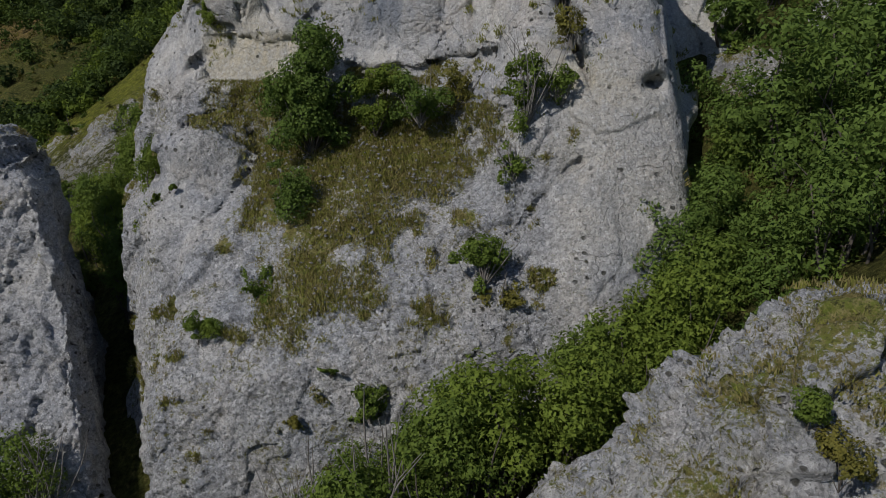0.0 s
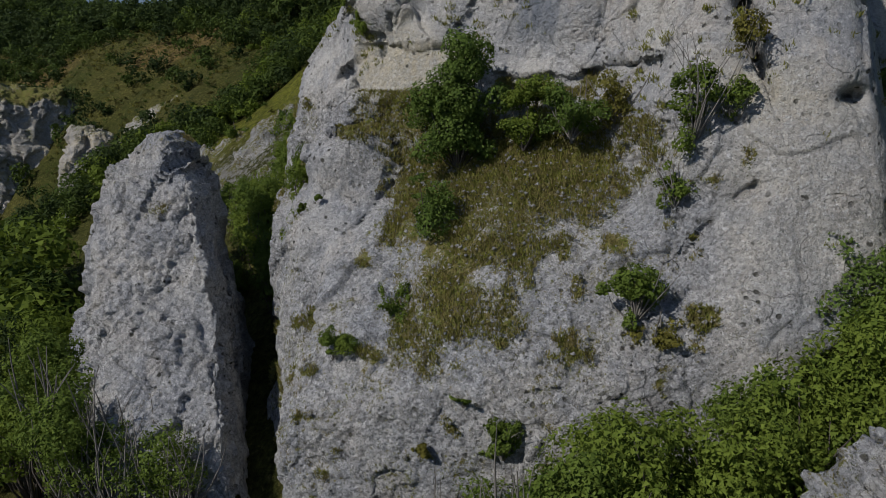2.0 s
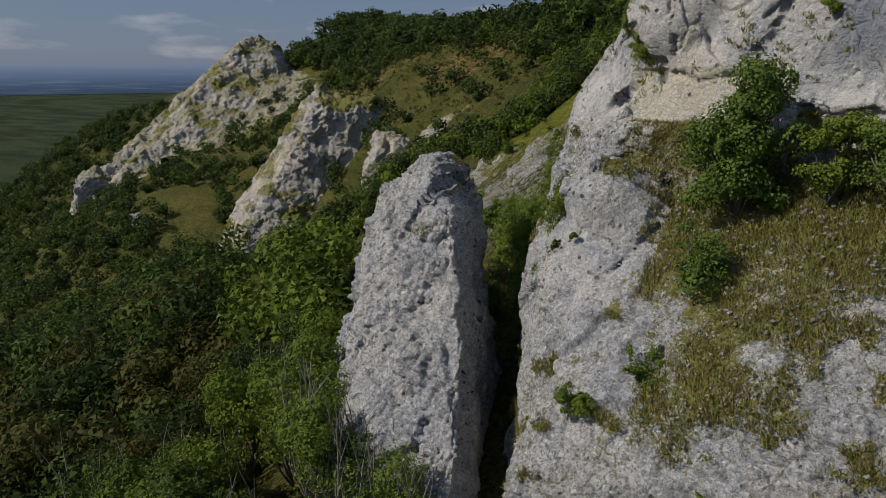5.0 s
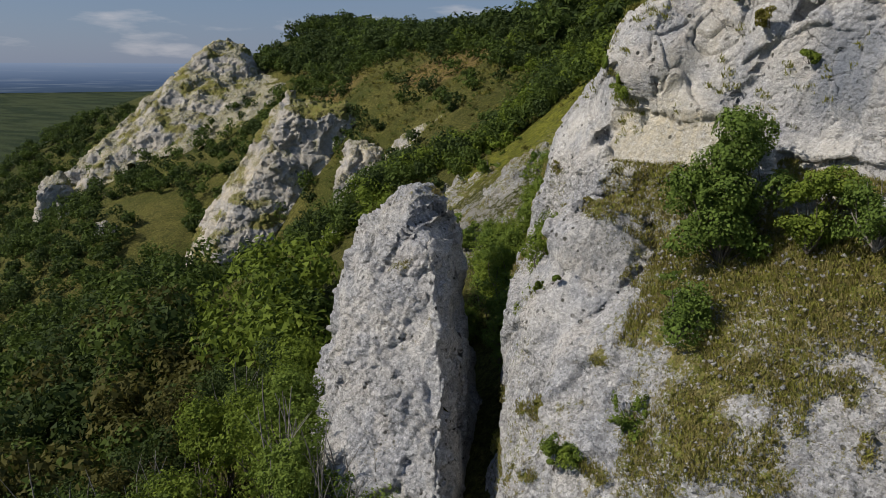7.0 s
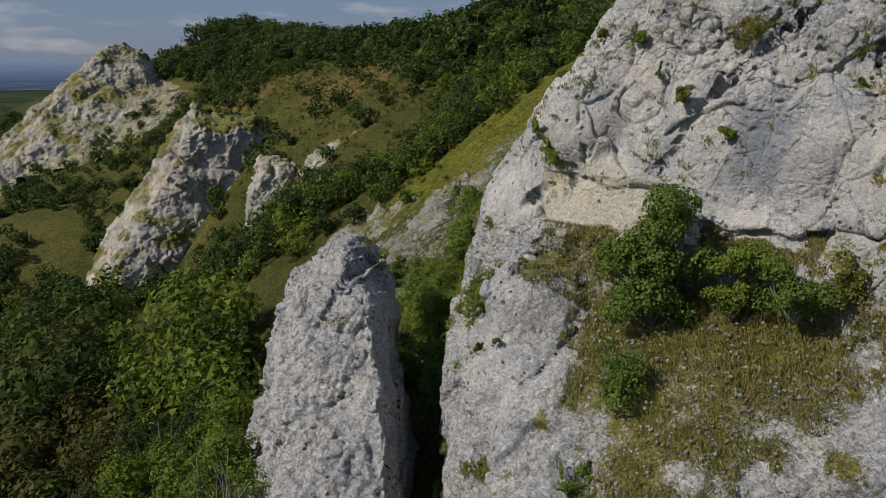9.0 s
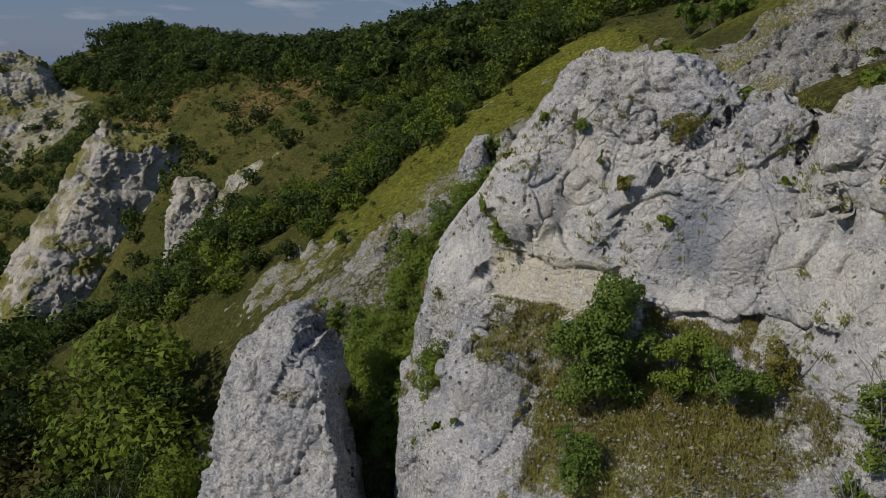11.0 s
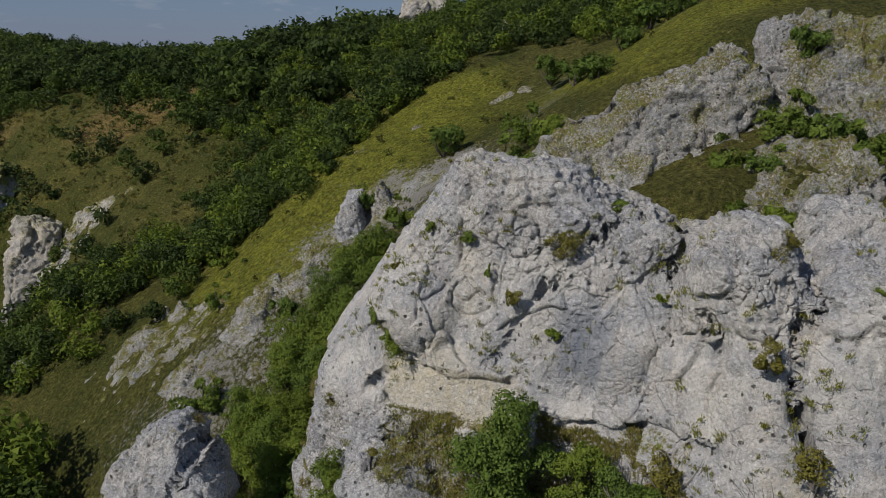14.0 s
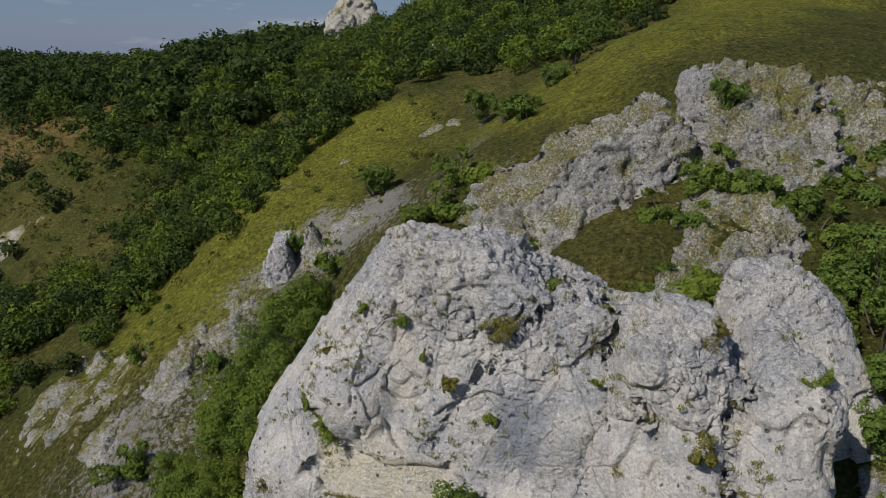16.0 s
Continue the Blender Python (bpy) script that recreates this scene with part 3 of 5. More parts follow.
    f = f - 0.5 * np.exp(-((x - 4.6 + 0.25 * np.minimum(0, z - 14.2) - 0.12 * wob) / 0.16) ** 2) * step(10, 12, z) * (1 - step(14.0, 14.8, z))
    f = f - 0.45 * np.exp(-((x + 8.9 + 0.15 * (z - 13)) / 0.1) ** 2) * bed(P, -10, -8, 12.9, 14.3)
    f = f - 0.9 * np.exp(-(((x - 7.7) / 0.42) ** 2 + ((z - 11.2) / 0.3) ** 2)) * (y < 30)
    f = f - 0.5 * np.exp(-(((x + 11.4) / 0.45) ** 2 + ((z - 11.7 - 0.8 * (x + 11.4)) / 0.3) ** 2)) * (y < 35)
    return f


def roughen(V, N, amount, salt, fine=1.0, karst_bias=0.0, grain=1.0):
    """Relief of weathered limestone along the normals: plates, creases, knobs and pits."""
    V0, V = V, V / grain
    Q = V + 0.7 * np.stack([perlin(V, 1.8, salt + s) for s in (1, 2, 3)], 1)
    a, b, r = cells(Q * (1, 1, 0.7), 2.4, salt)
    d = (r - 0.5) * 0.55 - 0.24 * (0.3 + 0.7 * fine) * np.exp(-((b - a) / 0.025) ** 2) * (r > 0.7)
    a, b, r = cells(Q * (1, 1, 0.75), 0.85, salt + 7)
    d += ((r - 0.5) * 0.24 - 0.15 * np.exp(-((b - a) / 0.05) ** 2) * (r > 0.55)) * (0.15 + 0.85 * fine)
    d += fine * (-0.17 * fbm(V, 1.3, 4, salt + 9, ridged=True) + 0.07 * fbm(V, 0.3, 2, salt + 11)) + (1 - fine) * 0.12 * fbm(V, 1.6, 4, salt + 12)
    karst = fine * step(-0.15, 0.25, perlin(V, 3.5, salt + 16) + karst_bias + 0.35 * step(16.2, 19, V[:, 2]))
    a, b, r = cells(V + 0.15 * np.stack([perlin(V, 0.5, salt + s) for s in (4, 5, 6)], 1), 0.48, salt + 8)
    d += karst * ((r - 0.5) * 0.22 - 0.16 * np.exp(-((b - a) / 0.09) ** 2) * (r > 0.35))
    pit = perlin(V * (1, 1, 1.6), 0.42, salt + 15)
    d -= 0.22 * step(0.38, 0.54, pit) * (0.25 + 0.75 * karst)
    return V0 + N * (d * amount * grain)[:, None]


def rock(name, label, field, lo, hi, h, splits, salt, amount=None, marks=None, material=ROCK, category="rock", place=(0, 0, 0), turn=0.0, group="", karst=0.0, fine=1.0, grain=1.0, dense=None, carve=None):
    V, Q = surface_net(field, lo, hi, h)
    N = normals_of(V, Q)[Q].mean(1)
    seen = (N[:, 1] < 0.35) | (N[:, 2] > 0.35)
    seen &= N[:, 2] > -0.9
    rest = Q[~seen]
    Q = Q[seen]
    for _ in range(splits):
        V, Q = split_quads(V, Q)
    V = onto(field, V, 1, 0.04)
    if dense:
        near = dense(V[Q].mean(1))
        keep = Q[~near]
        V, Q = split_quads(V, Q[near])
        Q = np.concatenate([Q, keep])
    Q = np.concatenate([Q, rest])
    N = normals_of(V, Q)
    V0 = V
    V = roughen(V, N, amount(V0) if callable(amount) else (amount if amount is not None else 1.0), salt, fine(V0) if callable(fine) else fine, karst, grain)
    if carve:
        V = V - N * carve(V0)[:, None]
    found = marks(V0, N) if marks else {}
    for key in ("grass", "cream", "stain", "speckle"):
        found.setdefault(key, np.zeros(len(V)))
    ob = new(name, mesh_of(name, V, Q, material, found))
    ob.matrix_world = Matrix.Translation(place) @ Matrix.Rotation(radians(turn), 4, "Z")
    return tagged(ob, label, category, group), V0, N, found


def cliff_marks(V, N):
    x, y, z = V.T
    w = fbm(V, 2.5, 3, 400)
    slab = step(-8.7, -6.6, x + 0.3 * (z - 6) + 1.5 * w) * (1 - step(-2.2, 2.6, x + 0.9 - 0.7 * (z - 6.5) + 2.4 * w)) * step(0.6, 4.2, z + 0.1 * x + 1.8 * w) * (1 - step(11.2, 12.4, z))
    grass = slab * (0.23 + 0.14 * step(0.35, 0.7, N[:, 2])) + 0.6 * fbm(V, 1.8, 4, 401) * slab
    grass += 0.55 * step(0.55, 0.85, N[:, 2]) * (0.25 + fbm(V, 1.2, 3, 402)) * (z > 8)
    grass += 0.35 * bed(V, -11, -7.5, 9.2, 11.0, 0.5) + 0.5 * step(0.16, 0.45, fbm(V, 1.3, 3, 406)) * (z < 12)
    cream = bed(V, -10.9, -5.4, 10.9, 13.0, 0.3) * 0.95
    cream += 0.8 * step(0.1, 0.5, fbm(V, 5.0, 3, 403) + 0.55 * step(3.2, 5, x) * (1 - step(11.5, 14, z)) * step(4, 6, z) - 0.05) * step(2, 4, x)
    cream += 0.7 * step(0.02, 0.4, fbm(V * (1, 1, 0.6), 3.0, 3, 404)) * (z > 11)
    stain = 0.9 * np.exp(-((x + 2.5) / 1.1) ** 4 - ((z - 14.5) / 1.5) ** 4) * step(-0.5, 0.4, fbm(V * (3, 3, 0.5), 1.2, 3, 405) + 0.2)
    low = 1 - step(9.5, 11.5, z)
    grass += 0.22 * low * (1 - step(2.5, 4.5, x) * step(4.5, 6, z)) + 0.16 * low * step(-0.1, 0.3, fbm(V, 2.2, 3, 407))
    cream *= 1 - 0.6 * low
    speckle = 0.2 + 0.7 * low * (1 - 0.6 * step(3, 5, x)) + 0.4 * step(17, 19, z)
    speckle = speckle * (1 - 0.7 * round_knob(V))
    grass *= 1 - 0.6 * round_knob(V)
    return {"speckle": np.clip(speckle, 0, 1), "grass": np.clip(grass, 0, 1), "cream": np.clip(cream, 0, 1), "stain": np.clip(stain, 0, 1)}


def round_knob(V):
    return np.exp(-((V[:, 0] + 10.8) / 2.2) ** 2 - ((V[:, 2] - 6.8) / 2.6) ** 2) * (V[:, 1] < 34)


def cliff_rough(V):
    x, z = V[:, 0], V[:, 2]
    smooth_face = step(2.5, 4, x) * (1 - step(13, 15.5, z))
    return 0.85 - 0.22 * (1 - step(8.0, 10.5, z)) - 0.4 * smooth_face - 0.5 * bed(V, -10.9, -5.4, 10.9, 13.0) - 0.3 * round_knob(V)


def cliff_joints(V):
    cut = np.zeros(len(V))
    high = (V[:, 2] > 10) & (V[:, 1] < 37.5)
    cut[high] = joint_depth(V[high], SEAMS, 0.3)
    return cut


def cliff_fine(V):
    x, z = V[:, 0], V[:, 2]
    high_wall = step(10.2, 11.2, z) * (1 - step(16.2, 18.5, z + 0.7 * perlin(V, 2.5, 431)))
    face = step(2.5, 4, x) * (1 - step(13, 15.5, z))
    return np.clip(1.0 - 0.72 * high_wall - 0.55 * face - 0.5 * round_knob(V), 0.2, 1)


def wall_zone(C):
    return (C[:, 2] > 10.4) & (C[:, 2] < 19.5) & (C[:, 0] > -12) & (C[:, 0] < 6) & (C[:, 1] < 35.5)


CLIFF = rock("limestone_cliff", "pale grey limestone cliff with a grassy sloping apron", cliff_field, (-16.5, 20.2, -6.5), (14.5, 41.5, 23), 0.34, 2, 11, cliff_rough, cliff_marks, category="cliff", karst=-0.02, fine=cliff_fine, dense=wall_zone, carve=cliff_joints)


def pillar_field(P):
    P = P + (1.05, 0, 0.2)
    W = warp(P, 3.0, 0.45, 500)
    f = solid(W, [front(-18.5, 27.3, -0.5, 0.62, 0.0), front(-23, 31.6, 5, 0.35, -1.1), left(-23.6, 30, 3.9, 0.2, -0.3), right(-15.4, 29.3, 2.6, -0.15, -0.4), top(-20.6, 33.5, 9.2, -0.8, 0.1), top(-20.6, 33.5, 9.1, 1.0, 0.1), back(36.5)], 0.35)
    x, y, z = P.T
    return f - 0.32 * np.exp(-((x + 19.4 - 0.35 * (z - 7)) / 0.16) ** 2) * step(4.5, 6.0, z)


def mossy(amount, salt, bias=0.25, base=0.0):
    def marks(V, N):
        g = base + amount * step(0.3, 0.8, N[:, 2]) * (0.6 + fbm(V, 2.0, 3, salt)) + amount * step(0.1, 0.5, fbm(V, 2.5, 3, salt + 1) - 0.1)
        return {"grass": np.clip(g, 0, 1), "cream": np.clip(0.6 * step(bias, 0.6, fbm(V, 4.0, 3, salt + 2)), 0, 1), "speckle": np.full(len(V), 0.6)}
    return marks


PILLAR = rock("limestone_pillar", "leaning grey-white limestone pillar split from the cliff", pillar_field, (-27.5, 24, -7.5), (-12, 40, 11), 0.36, 2, 29, 1.0, mossy(0.42, 511), karst=0.15)


def outcrop_field(P):
    P = P + (-1.1, 0, 0.45)
    W = warp(P, 3.0, 0.4, 600)
    return solid(W, [top(5.2, 13.4, 5.8, 1.05, -0.15), top(6.2, 13.2, 7.2, 0.35, 1.0), top(8, 13.5, 7.9, 0.0, -0.15), front(6, 9.5, 3.2, 0.35, 0.1), right(14, 13, 5), back(17.0)], 0.3)


OUTCROP = rock("limestone_outcrop", "near limestone outcrop with dry moss on its crest", outcrop_field, (-1, 7.5, -3), (14.5, 18.5, 9.5), 0.29, 2, 37, 1.25, mossy(0.5, 611, base=0.14), karst=0.1)


def slab_rock(name, label, planes, lo, hi, salt, h=0.35, splits=1, amount=1.7, moss=0.34, k=0.18, material=ROCK_GREY, **more):
    def field(P):
        return solid(warp(P, 3.5, 0.9, salt), planes, k)
    return rock(name, label, field, lo, hi, h, splits, salt, amount, mossy(moss, salt + 5, 0.35, 0.32 * (moss > 0.3)), material, **more)


slab_rock("rock_slab", "grey limestone slab rising out of the grassy slope", [front(3, 48.0, 20.3, 0.45, -0.05), top(6.3, 49.5, 25.6, 0.55, 0.3), top(8, 50, 25.6, -0.5, 0.3), right(9.4, 49, 23, -0.35), left(-4.8, 49, 18, 0.3), back(54)], (-7, 45, 14), (12, 55, 27.5), 71, group="slabs above the cliff")
slab_rock("rock_slab", "low grey limestone slab with mossy top", [front(8.5, 41.3, 18.6, 0.15, 0.25), top(9.5, 42, 19.6, 0.25, 0.42), top(10.5, 45, 21.9, -0.35, 0.1), right(13.4, 44, 20, -0.3), left(5.4, 42, 18, 0.5), back(48)], (4, 39.5, 13), (15.5, 49, 23), 83, moss=0.34, group="slabs above the cliff")
slab_rock("rock_slab", "grooved grey limestone slab on the upper slope", [top(14, 51, 26.0, 0.12, 0.75), top(14, 53, 28.8), right(17.2, 51, 26, -0.2, 0.2), left(9.4, 50, 24, 0.25), front(14, 47, 21, 0.25), back(56)], (8, 45.5, 18), (18.5, 57, 30), 97, moss=0.34, group="slabs above the cliff")
slab_rock("rock_slab", "grey limestone slab beside a mossy furrow", [top(20.5, 51, 25.4, -0.1, 0.7), top(20, 53, 27.6), right(26, 51, 26, -0.2, 0.2), left(17.8, 50, 24, 0.1), front(20, 47, 21, 0.25), back(56)], (16.5, 45.5, 17), (27, 57, 29.5), 101, moss=0.34, group="slabs above the cliff")
slab_rock("rock_spike", "upright pale limestone spike in the grass", [front(10.8, 53.4, 27, 0.2), left(9.4, 53, 26.5, 0.15), right(12.0, 53, 26.5, -0.2), top(10.8, 54, 28.5, -0.15, 0.2), back(55)], (8, 52, 22), (13.5, 56, 30.5), 107, h=0.25, amount=0.6, moss=0.2)
slab_rock("rock_slab", "pale limestone knob at the edge of the gully", [front(19, 43.5, 18, 0.4), left(15.8, 44, 17, 0.3), right(23, 44, 17, -0.3), top(19, 45, 21.0, 0.1, 0.3), back(49)], (14.5, 41, 12), (24.5, 50, 22.5), 109, moss=0.34, group="slabs above the cliff")
slab_rock("boulder", "pale upright limestone boulder perched on the grass slope", [front(-19.3, 57.4, 13, 0.12), left(-20.4, 58, 13, 0.1), right(-18.3, 58, 13, -0.12), top(-19.5, 59, 15.5, 0.5, 0.2), top(-18.7, 59, 15.6, -0.5, 0.2), back(61)], (-22.5, 56, 9), (-16, 62, 17.5), 113, h=0.24, amount=0.9, moss=0.25, material=ROCK, grain=0.6, place=(0.0, 2.6, -0.9))
slab_rock("boulder", "rough mossy limestone block beside the perched boulder", [front(-16.4, 57.2, 13, 0.6), left(-17.8, 58, 13, 0.1), right(-15.2, 58, 12, -0.3), top(-16.8, 58, 15.0, -0.4, 0.6), back(61.5)], (-19.5, 55, 9), (-13.5, 62.5, 17.5), 127, h=0.25, amount=1.1, moss=0.4, grain=0.6, place=(0.0, 2.6, -0.9))


def ledge(label, x, y, wide, deep, lift, salt, turn=0.0, h=0.36, moss=0.45, material=ROCK_GREY, splits=1):
    """Bedrock that breaks unevenly through the turf."""
    c, sn = math.cos(radians(turn)), math.sin(radians(turn))

    def field(P):
        dx, dy = P[:, 0] - x, P[:, 1] - y
        r2 = ((c * dx + sn * dy) / wide) ** 2 + ((c * dy - sn * dx) / deep) ** 2
        W = P * (1, 1, 0.4)
        rise = 0.8 * lift * (1 - r2) + lift * 1.5 * fbm(W, 2.4, 4, salt) - 0.35 * lift
        return 0.75 * (ground(P[:, 0], P[:, 1]) + np.minimum(rise, lift * 1.4) - P[:, 2])
    z0 = height(x, y)
    span = max(wide, deep) + 0.8
    slope = 0.75 * span + lift * 1.5 + 1
    lo = (x - span, y - span, z0 - slope)
    hi = (x + span, y + span, z0 + slope)
    return rock("rock_ledge", label, field, lo, hi, h, splits, salt, 1.1, mossy(moss, salt + 5, 0.35, 0.26), material, group="ledges on the grass slope")


ledge("grey limestone ledges breaking through the grass", -25.2, 53.4, 5.5, 3.8, 1.3, 171, 20)
ledge("low grey limestone ledges breaking through the grass", -35.0, 56.0, 6.0, 3.6, 1.1, 173, 15)
ledge("stony grey ledges on the slope above the gully", -22.4, 58.2, 4.5, 3.4, 1.0, 209, 25)
ledge("stony grey ledges low on the grass slope", -30.0, 51.0, 4.6, 3.0, 1.1, 211, 10)
ledge("stony grey ledges low on the grass slope", -38.5, 59.5, 5.0, 3.2, 1.1, 213, 20)
ledge("small broken ledge in the grass slope", -30.5, 55.6, 2.8, 2.2, 0.9, 177)
ledge("broken pale ledge beside the perched boulder", -14.6, 62.8, 3.4, 2.6, 0.7, 179, moss=0.4)
ledge("broken pale ledges above the gully", -52.0, 72.5, 5.0, 4.0, 1.0, 181, 30, h=0.6)
ledge("low stony ledges beside the far cliff", -70.0, 98.5, 8.0, 5.0, 1.6, 183, 20, h=0.9, material=ROCK_FAR)
ledge("small pale rocks on the grassy crest", -22.0, 72.6, 1.6, 1.1, 0.8, 185, h=0.3)
ledge("small pale rocks on the grassy crest", -16.1, 73.8, 1.3, 0.9, 0.7, 187, h=0.3)
ledge("small stones in the dry grass", -6.7, 74.8, 2.2, 1.5, 0.5, 189, h=0.35)
ledge("grey limestone ledge among the trees beside the cliff", 13.7, 32.4, 1.9, 3.0, 1.7, 205, h=0.3, moss=0.35)
ledge("rough grey rock standing out of the scrub", 19.0, 34.0, 2.4, 2.0, 2.6, 207, h=0.32, moss=0.35)
ledge("grey boulder low in the gully", -54.4, 63.8, 2.2, 2.0, 2.4, 193, h=0.4, moss=0.25)
ledge("pale rock in the meadow below the far cliffs", -170.8, 97.8, 2.2, 2.0, 6.5, 195, h=0.8, moss=0.2, material=ROCK_FAR)
ledge("low pale rocks in the meadow", -139.6, 89.6, 4.0, 2.5, 2.2, 197, h=0.8, moss=0.3, material=ROCK_FAR)
ledge("low pale rocks in the meadow", -120.8, 100.4, 4.0, 2.5, 2.2, 199, h=0.8, moss=0.3, material=ROCK_FAR)


def far_outcrop(name, label, blocks, lo, hi, place, turn, salt, h=0.9, moss=0.42, splits=2, grain=1.7, spread=None):
    """Blocks of a distant cliff; spread (x, y, wide, deep) adds ledges that break through the turf round them."""
    c, sn = math.cos(radians(turn)), math.sin(radians(turn))

    def field(P):
        W = warp(P, 7.0, 1.9, salt)
        parts = [solid(W, b, 0.8) for b in blocks]
        if spread:
            r2 = ((P[:, 0] - spread[0]) / spread[2]) ** 2 + ((P[:, 1] - spread[1]) / spread[3]) ** 2
            turf = ground(place[0] + c * P[:, 0] - sn * P[:, 1], place[1] + sn * P[:, 0] + c * P[:, 1]) - place[2]
            rise = 3.4 * fbm(P * (1, 1, 0.5), 9.0, 4, salt + 31) + 1.3 - 2.6 * step(0.55, 1.1, r2) - 4 * step(1.0, 1.2, r2)
            parts.append(0.7 * (turf + rise - P[:, 2]))
        return merge(parts, 0.4)

    def marks(V, N):
        x, z = V[:, 0], V[:, 2]
        g = moss * step(0.35, 0.75, N[:, 2]) * 1.5 + moss * 1.6 * step(0.05, 0.4, fbm(V, 7, 3, salt + 3))
        return {"grass": np.clip(g, 0, 1), "cream": step(0.05, 0.45, fbm(V, 9, 3, salt + 4))}

    def amount(V):
        return 1.5 + 0.6 * fbm(V, 8.0, 2, salt + 9)
    return rock(name, label, field, lo, hi, h, splits, salt, amount, marks, ROCK_FAR, "cliff", place, turn, grain=grain, karst=-0.3)


far_outcrop("far_cliff", "broken pale limestone cliff on the next spur", [
    [front(2, 0, -2, 0.25, 0.0), top(-3, 4, 13.2, 1.9, 0.1), top(2, 4, 11.8, -0.12, 0.1), right(11, 2, 0, -0.15), back(15)],
    [front(-8, -3, -8, 0.5, 0.2), top(-10, 0, 1.0, 1.4, 0.35), right(6, 0, -8, -0.3), back(13)],
    [front(5, -3.5, -9, 0.6, -0.2), top(5, -1, -4, -0.2, 0.6), left(-3, 0, -9, 0.4), right(12, 0, -9, -0.4), back(10)],
    [front(13, -1, -6, 0.35, -0.2), top(13, 2, 9.0, -0.45, 0.2), right(20, 0, -3, -0.5), left(7, 0, -8), back(14)]],
    (-26, -8, -24), (24, 16, 15), (-94.6, 103.1, -5.0), 42, 131, h=0.85)
far_outcrop("far_cliff", "long craggy limestone scarp high on the far hill", [
    [front(-4, 0, -8, 0.55, 0.1), top(-10, 6, 1.5, 0.9, 0.3), top(6, 6, 0.5, -0.1, 0.3), right(24, 2, -6, -0.5), back(22)],
    [front(2, 12, 4, 0.6, 0.0), top(-6, 16, 11.5, 1.1, 0.2), top(8, 16, 9.5, -0.12, 0.3), right(30, 12, 2, -0.5), back(34)],
    [front(0, 26, 14, 0.6, 0.1), top(-3, 30, 19.0, 0.9, 0.2), top(6, 30, 19.5, -0.4, 0.3), right(15, 28, 12, -0.5), back(42)],
    [front(24, 6, -4, 0.5, -0.1), top(24, 10, 5.0, -0.3, 0.3), left(19, 8, 0, 0.5), right(32, 8, 0, -0.5), back(22)]],
    (-40, -8, -24), (36, 44, 24), (-168.5, 129.5, -1.0), 30, 149, h=1.25, moss=0.33, spread=(0.0, 11.0, 32.0, 25.0))
far_outcrop("rock_crag", "grey slab crag leaning on the far cliff", [
    [front(0, 0, -4, 0.45, 0.1), top(-1, 3, 8.0, 1.1, 0.3), top(2, 3, 8.6, -0.35, 0.2), left(-5, 0, -6, 0.2), right(7, 0, -2, -0.2), back(10)],
    [front(-2, -2, -9, 0.7, 0.1), top(-2, 0, -4, 0.5, 0.4), left(-7, 0, -8, 0.4), right(5, 0, -8, -0.3), back(8)]],
    (-13, -7, -18), (12, 11, 12), (-74.5, 93.0, -7.0), 38, 161, h=0.85, moss=0.3)
far_outcrop("rock_crag", "pale block standing at the foot of the far hill", [
    [front(0, 0, 0, 0.3, 0.1), top(-1, 3, 4.5, 0.4, 0.2), top(3, 3, 4.5, -0.4, 0.2), left(-5, 0, 0, 0.2), right(5, 0, 0, -0.3), back(8)]],
    (-9, -4, -8), (9, 9, 7), (-188.0, 106.2, -19.5), 58, 165, h=0.85, moss=0.3)
far_outcrop("rock_crag", "grey crag standing over the wooded gully", [
    [front(0, 0, 0, 0.5, 0.1), top(-2, 3, 7, 0.6, 0.2), top(4, 3, 8, -0.6, 0.2), left(-6, 0, 0, 0.4), right(6, 0, 0, -0.4), back(9)]],
    (-11, -4, -8), (11, 10, 10), (-25.5, 150, 33.0), 12, 151, h=0.85, moss=0.3)
far_outcrop("rock_crag", "pale broken crag below the skyline", [
    [front(0, 0, 0, 0.7, 0.1), top(-2, 3, 5, 0.5, 0.3), top(5, 3, 6.5, -0.5, 0.2), left(-6, 0, 0, 0.4), right(8, 0, 0, -0.4), back(10)]],
    (-11, -4, -8), (12, 11, 9), (-10.8, 139, 32.6), 5, 157, h=0.85, moss=0.35)
ledge("long pale ledge on the grassy ridge", -6.8, 103.6, 4.8, 2.2, 2.6, 201, 35, h=0.5, moss=0.2, material=ROCK_FAR)
ledge("small upright rock in the scrub", -26.6, 132.4, 1.8, 1.6, 5.0, 203, h=0.6, moss=0.2, material=ROCK_FAR)


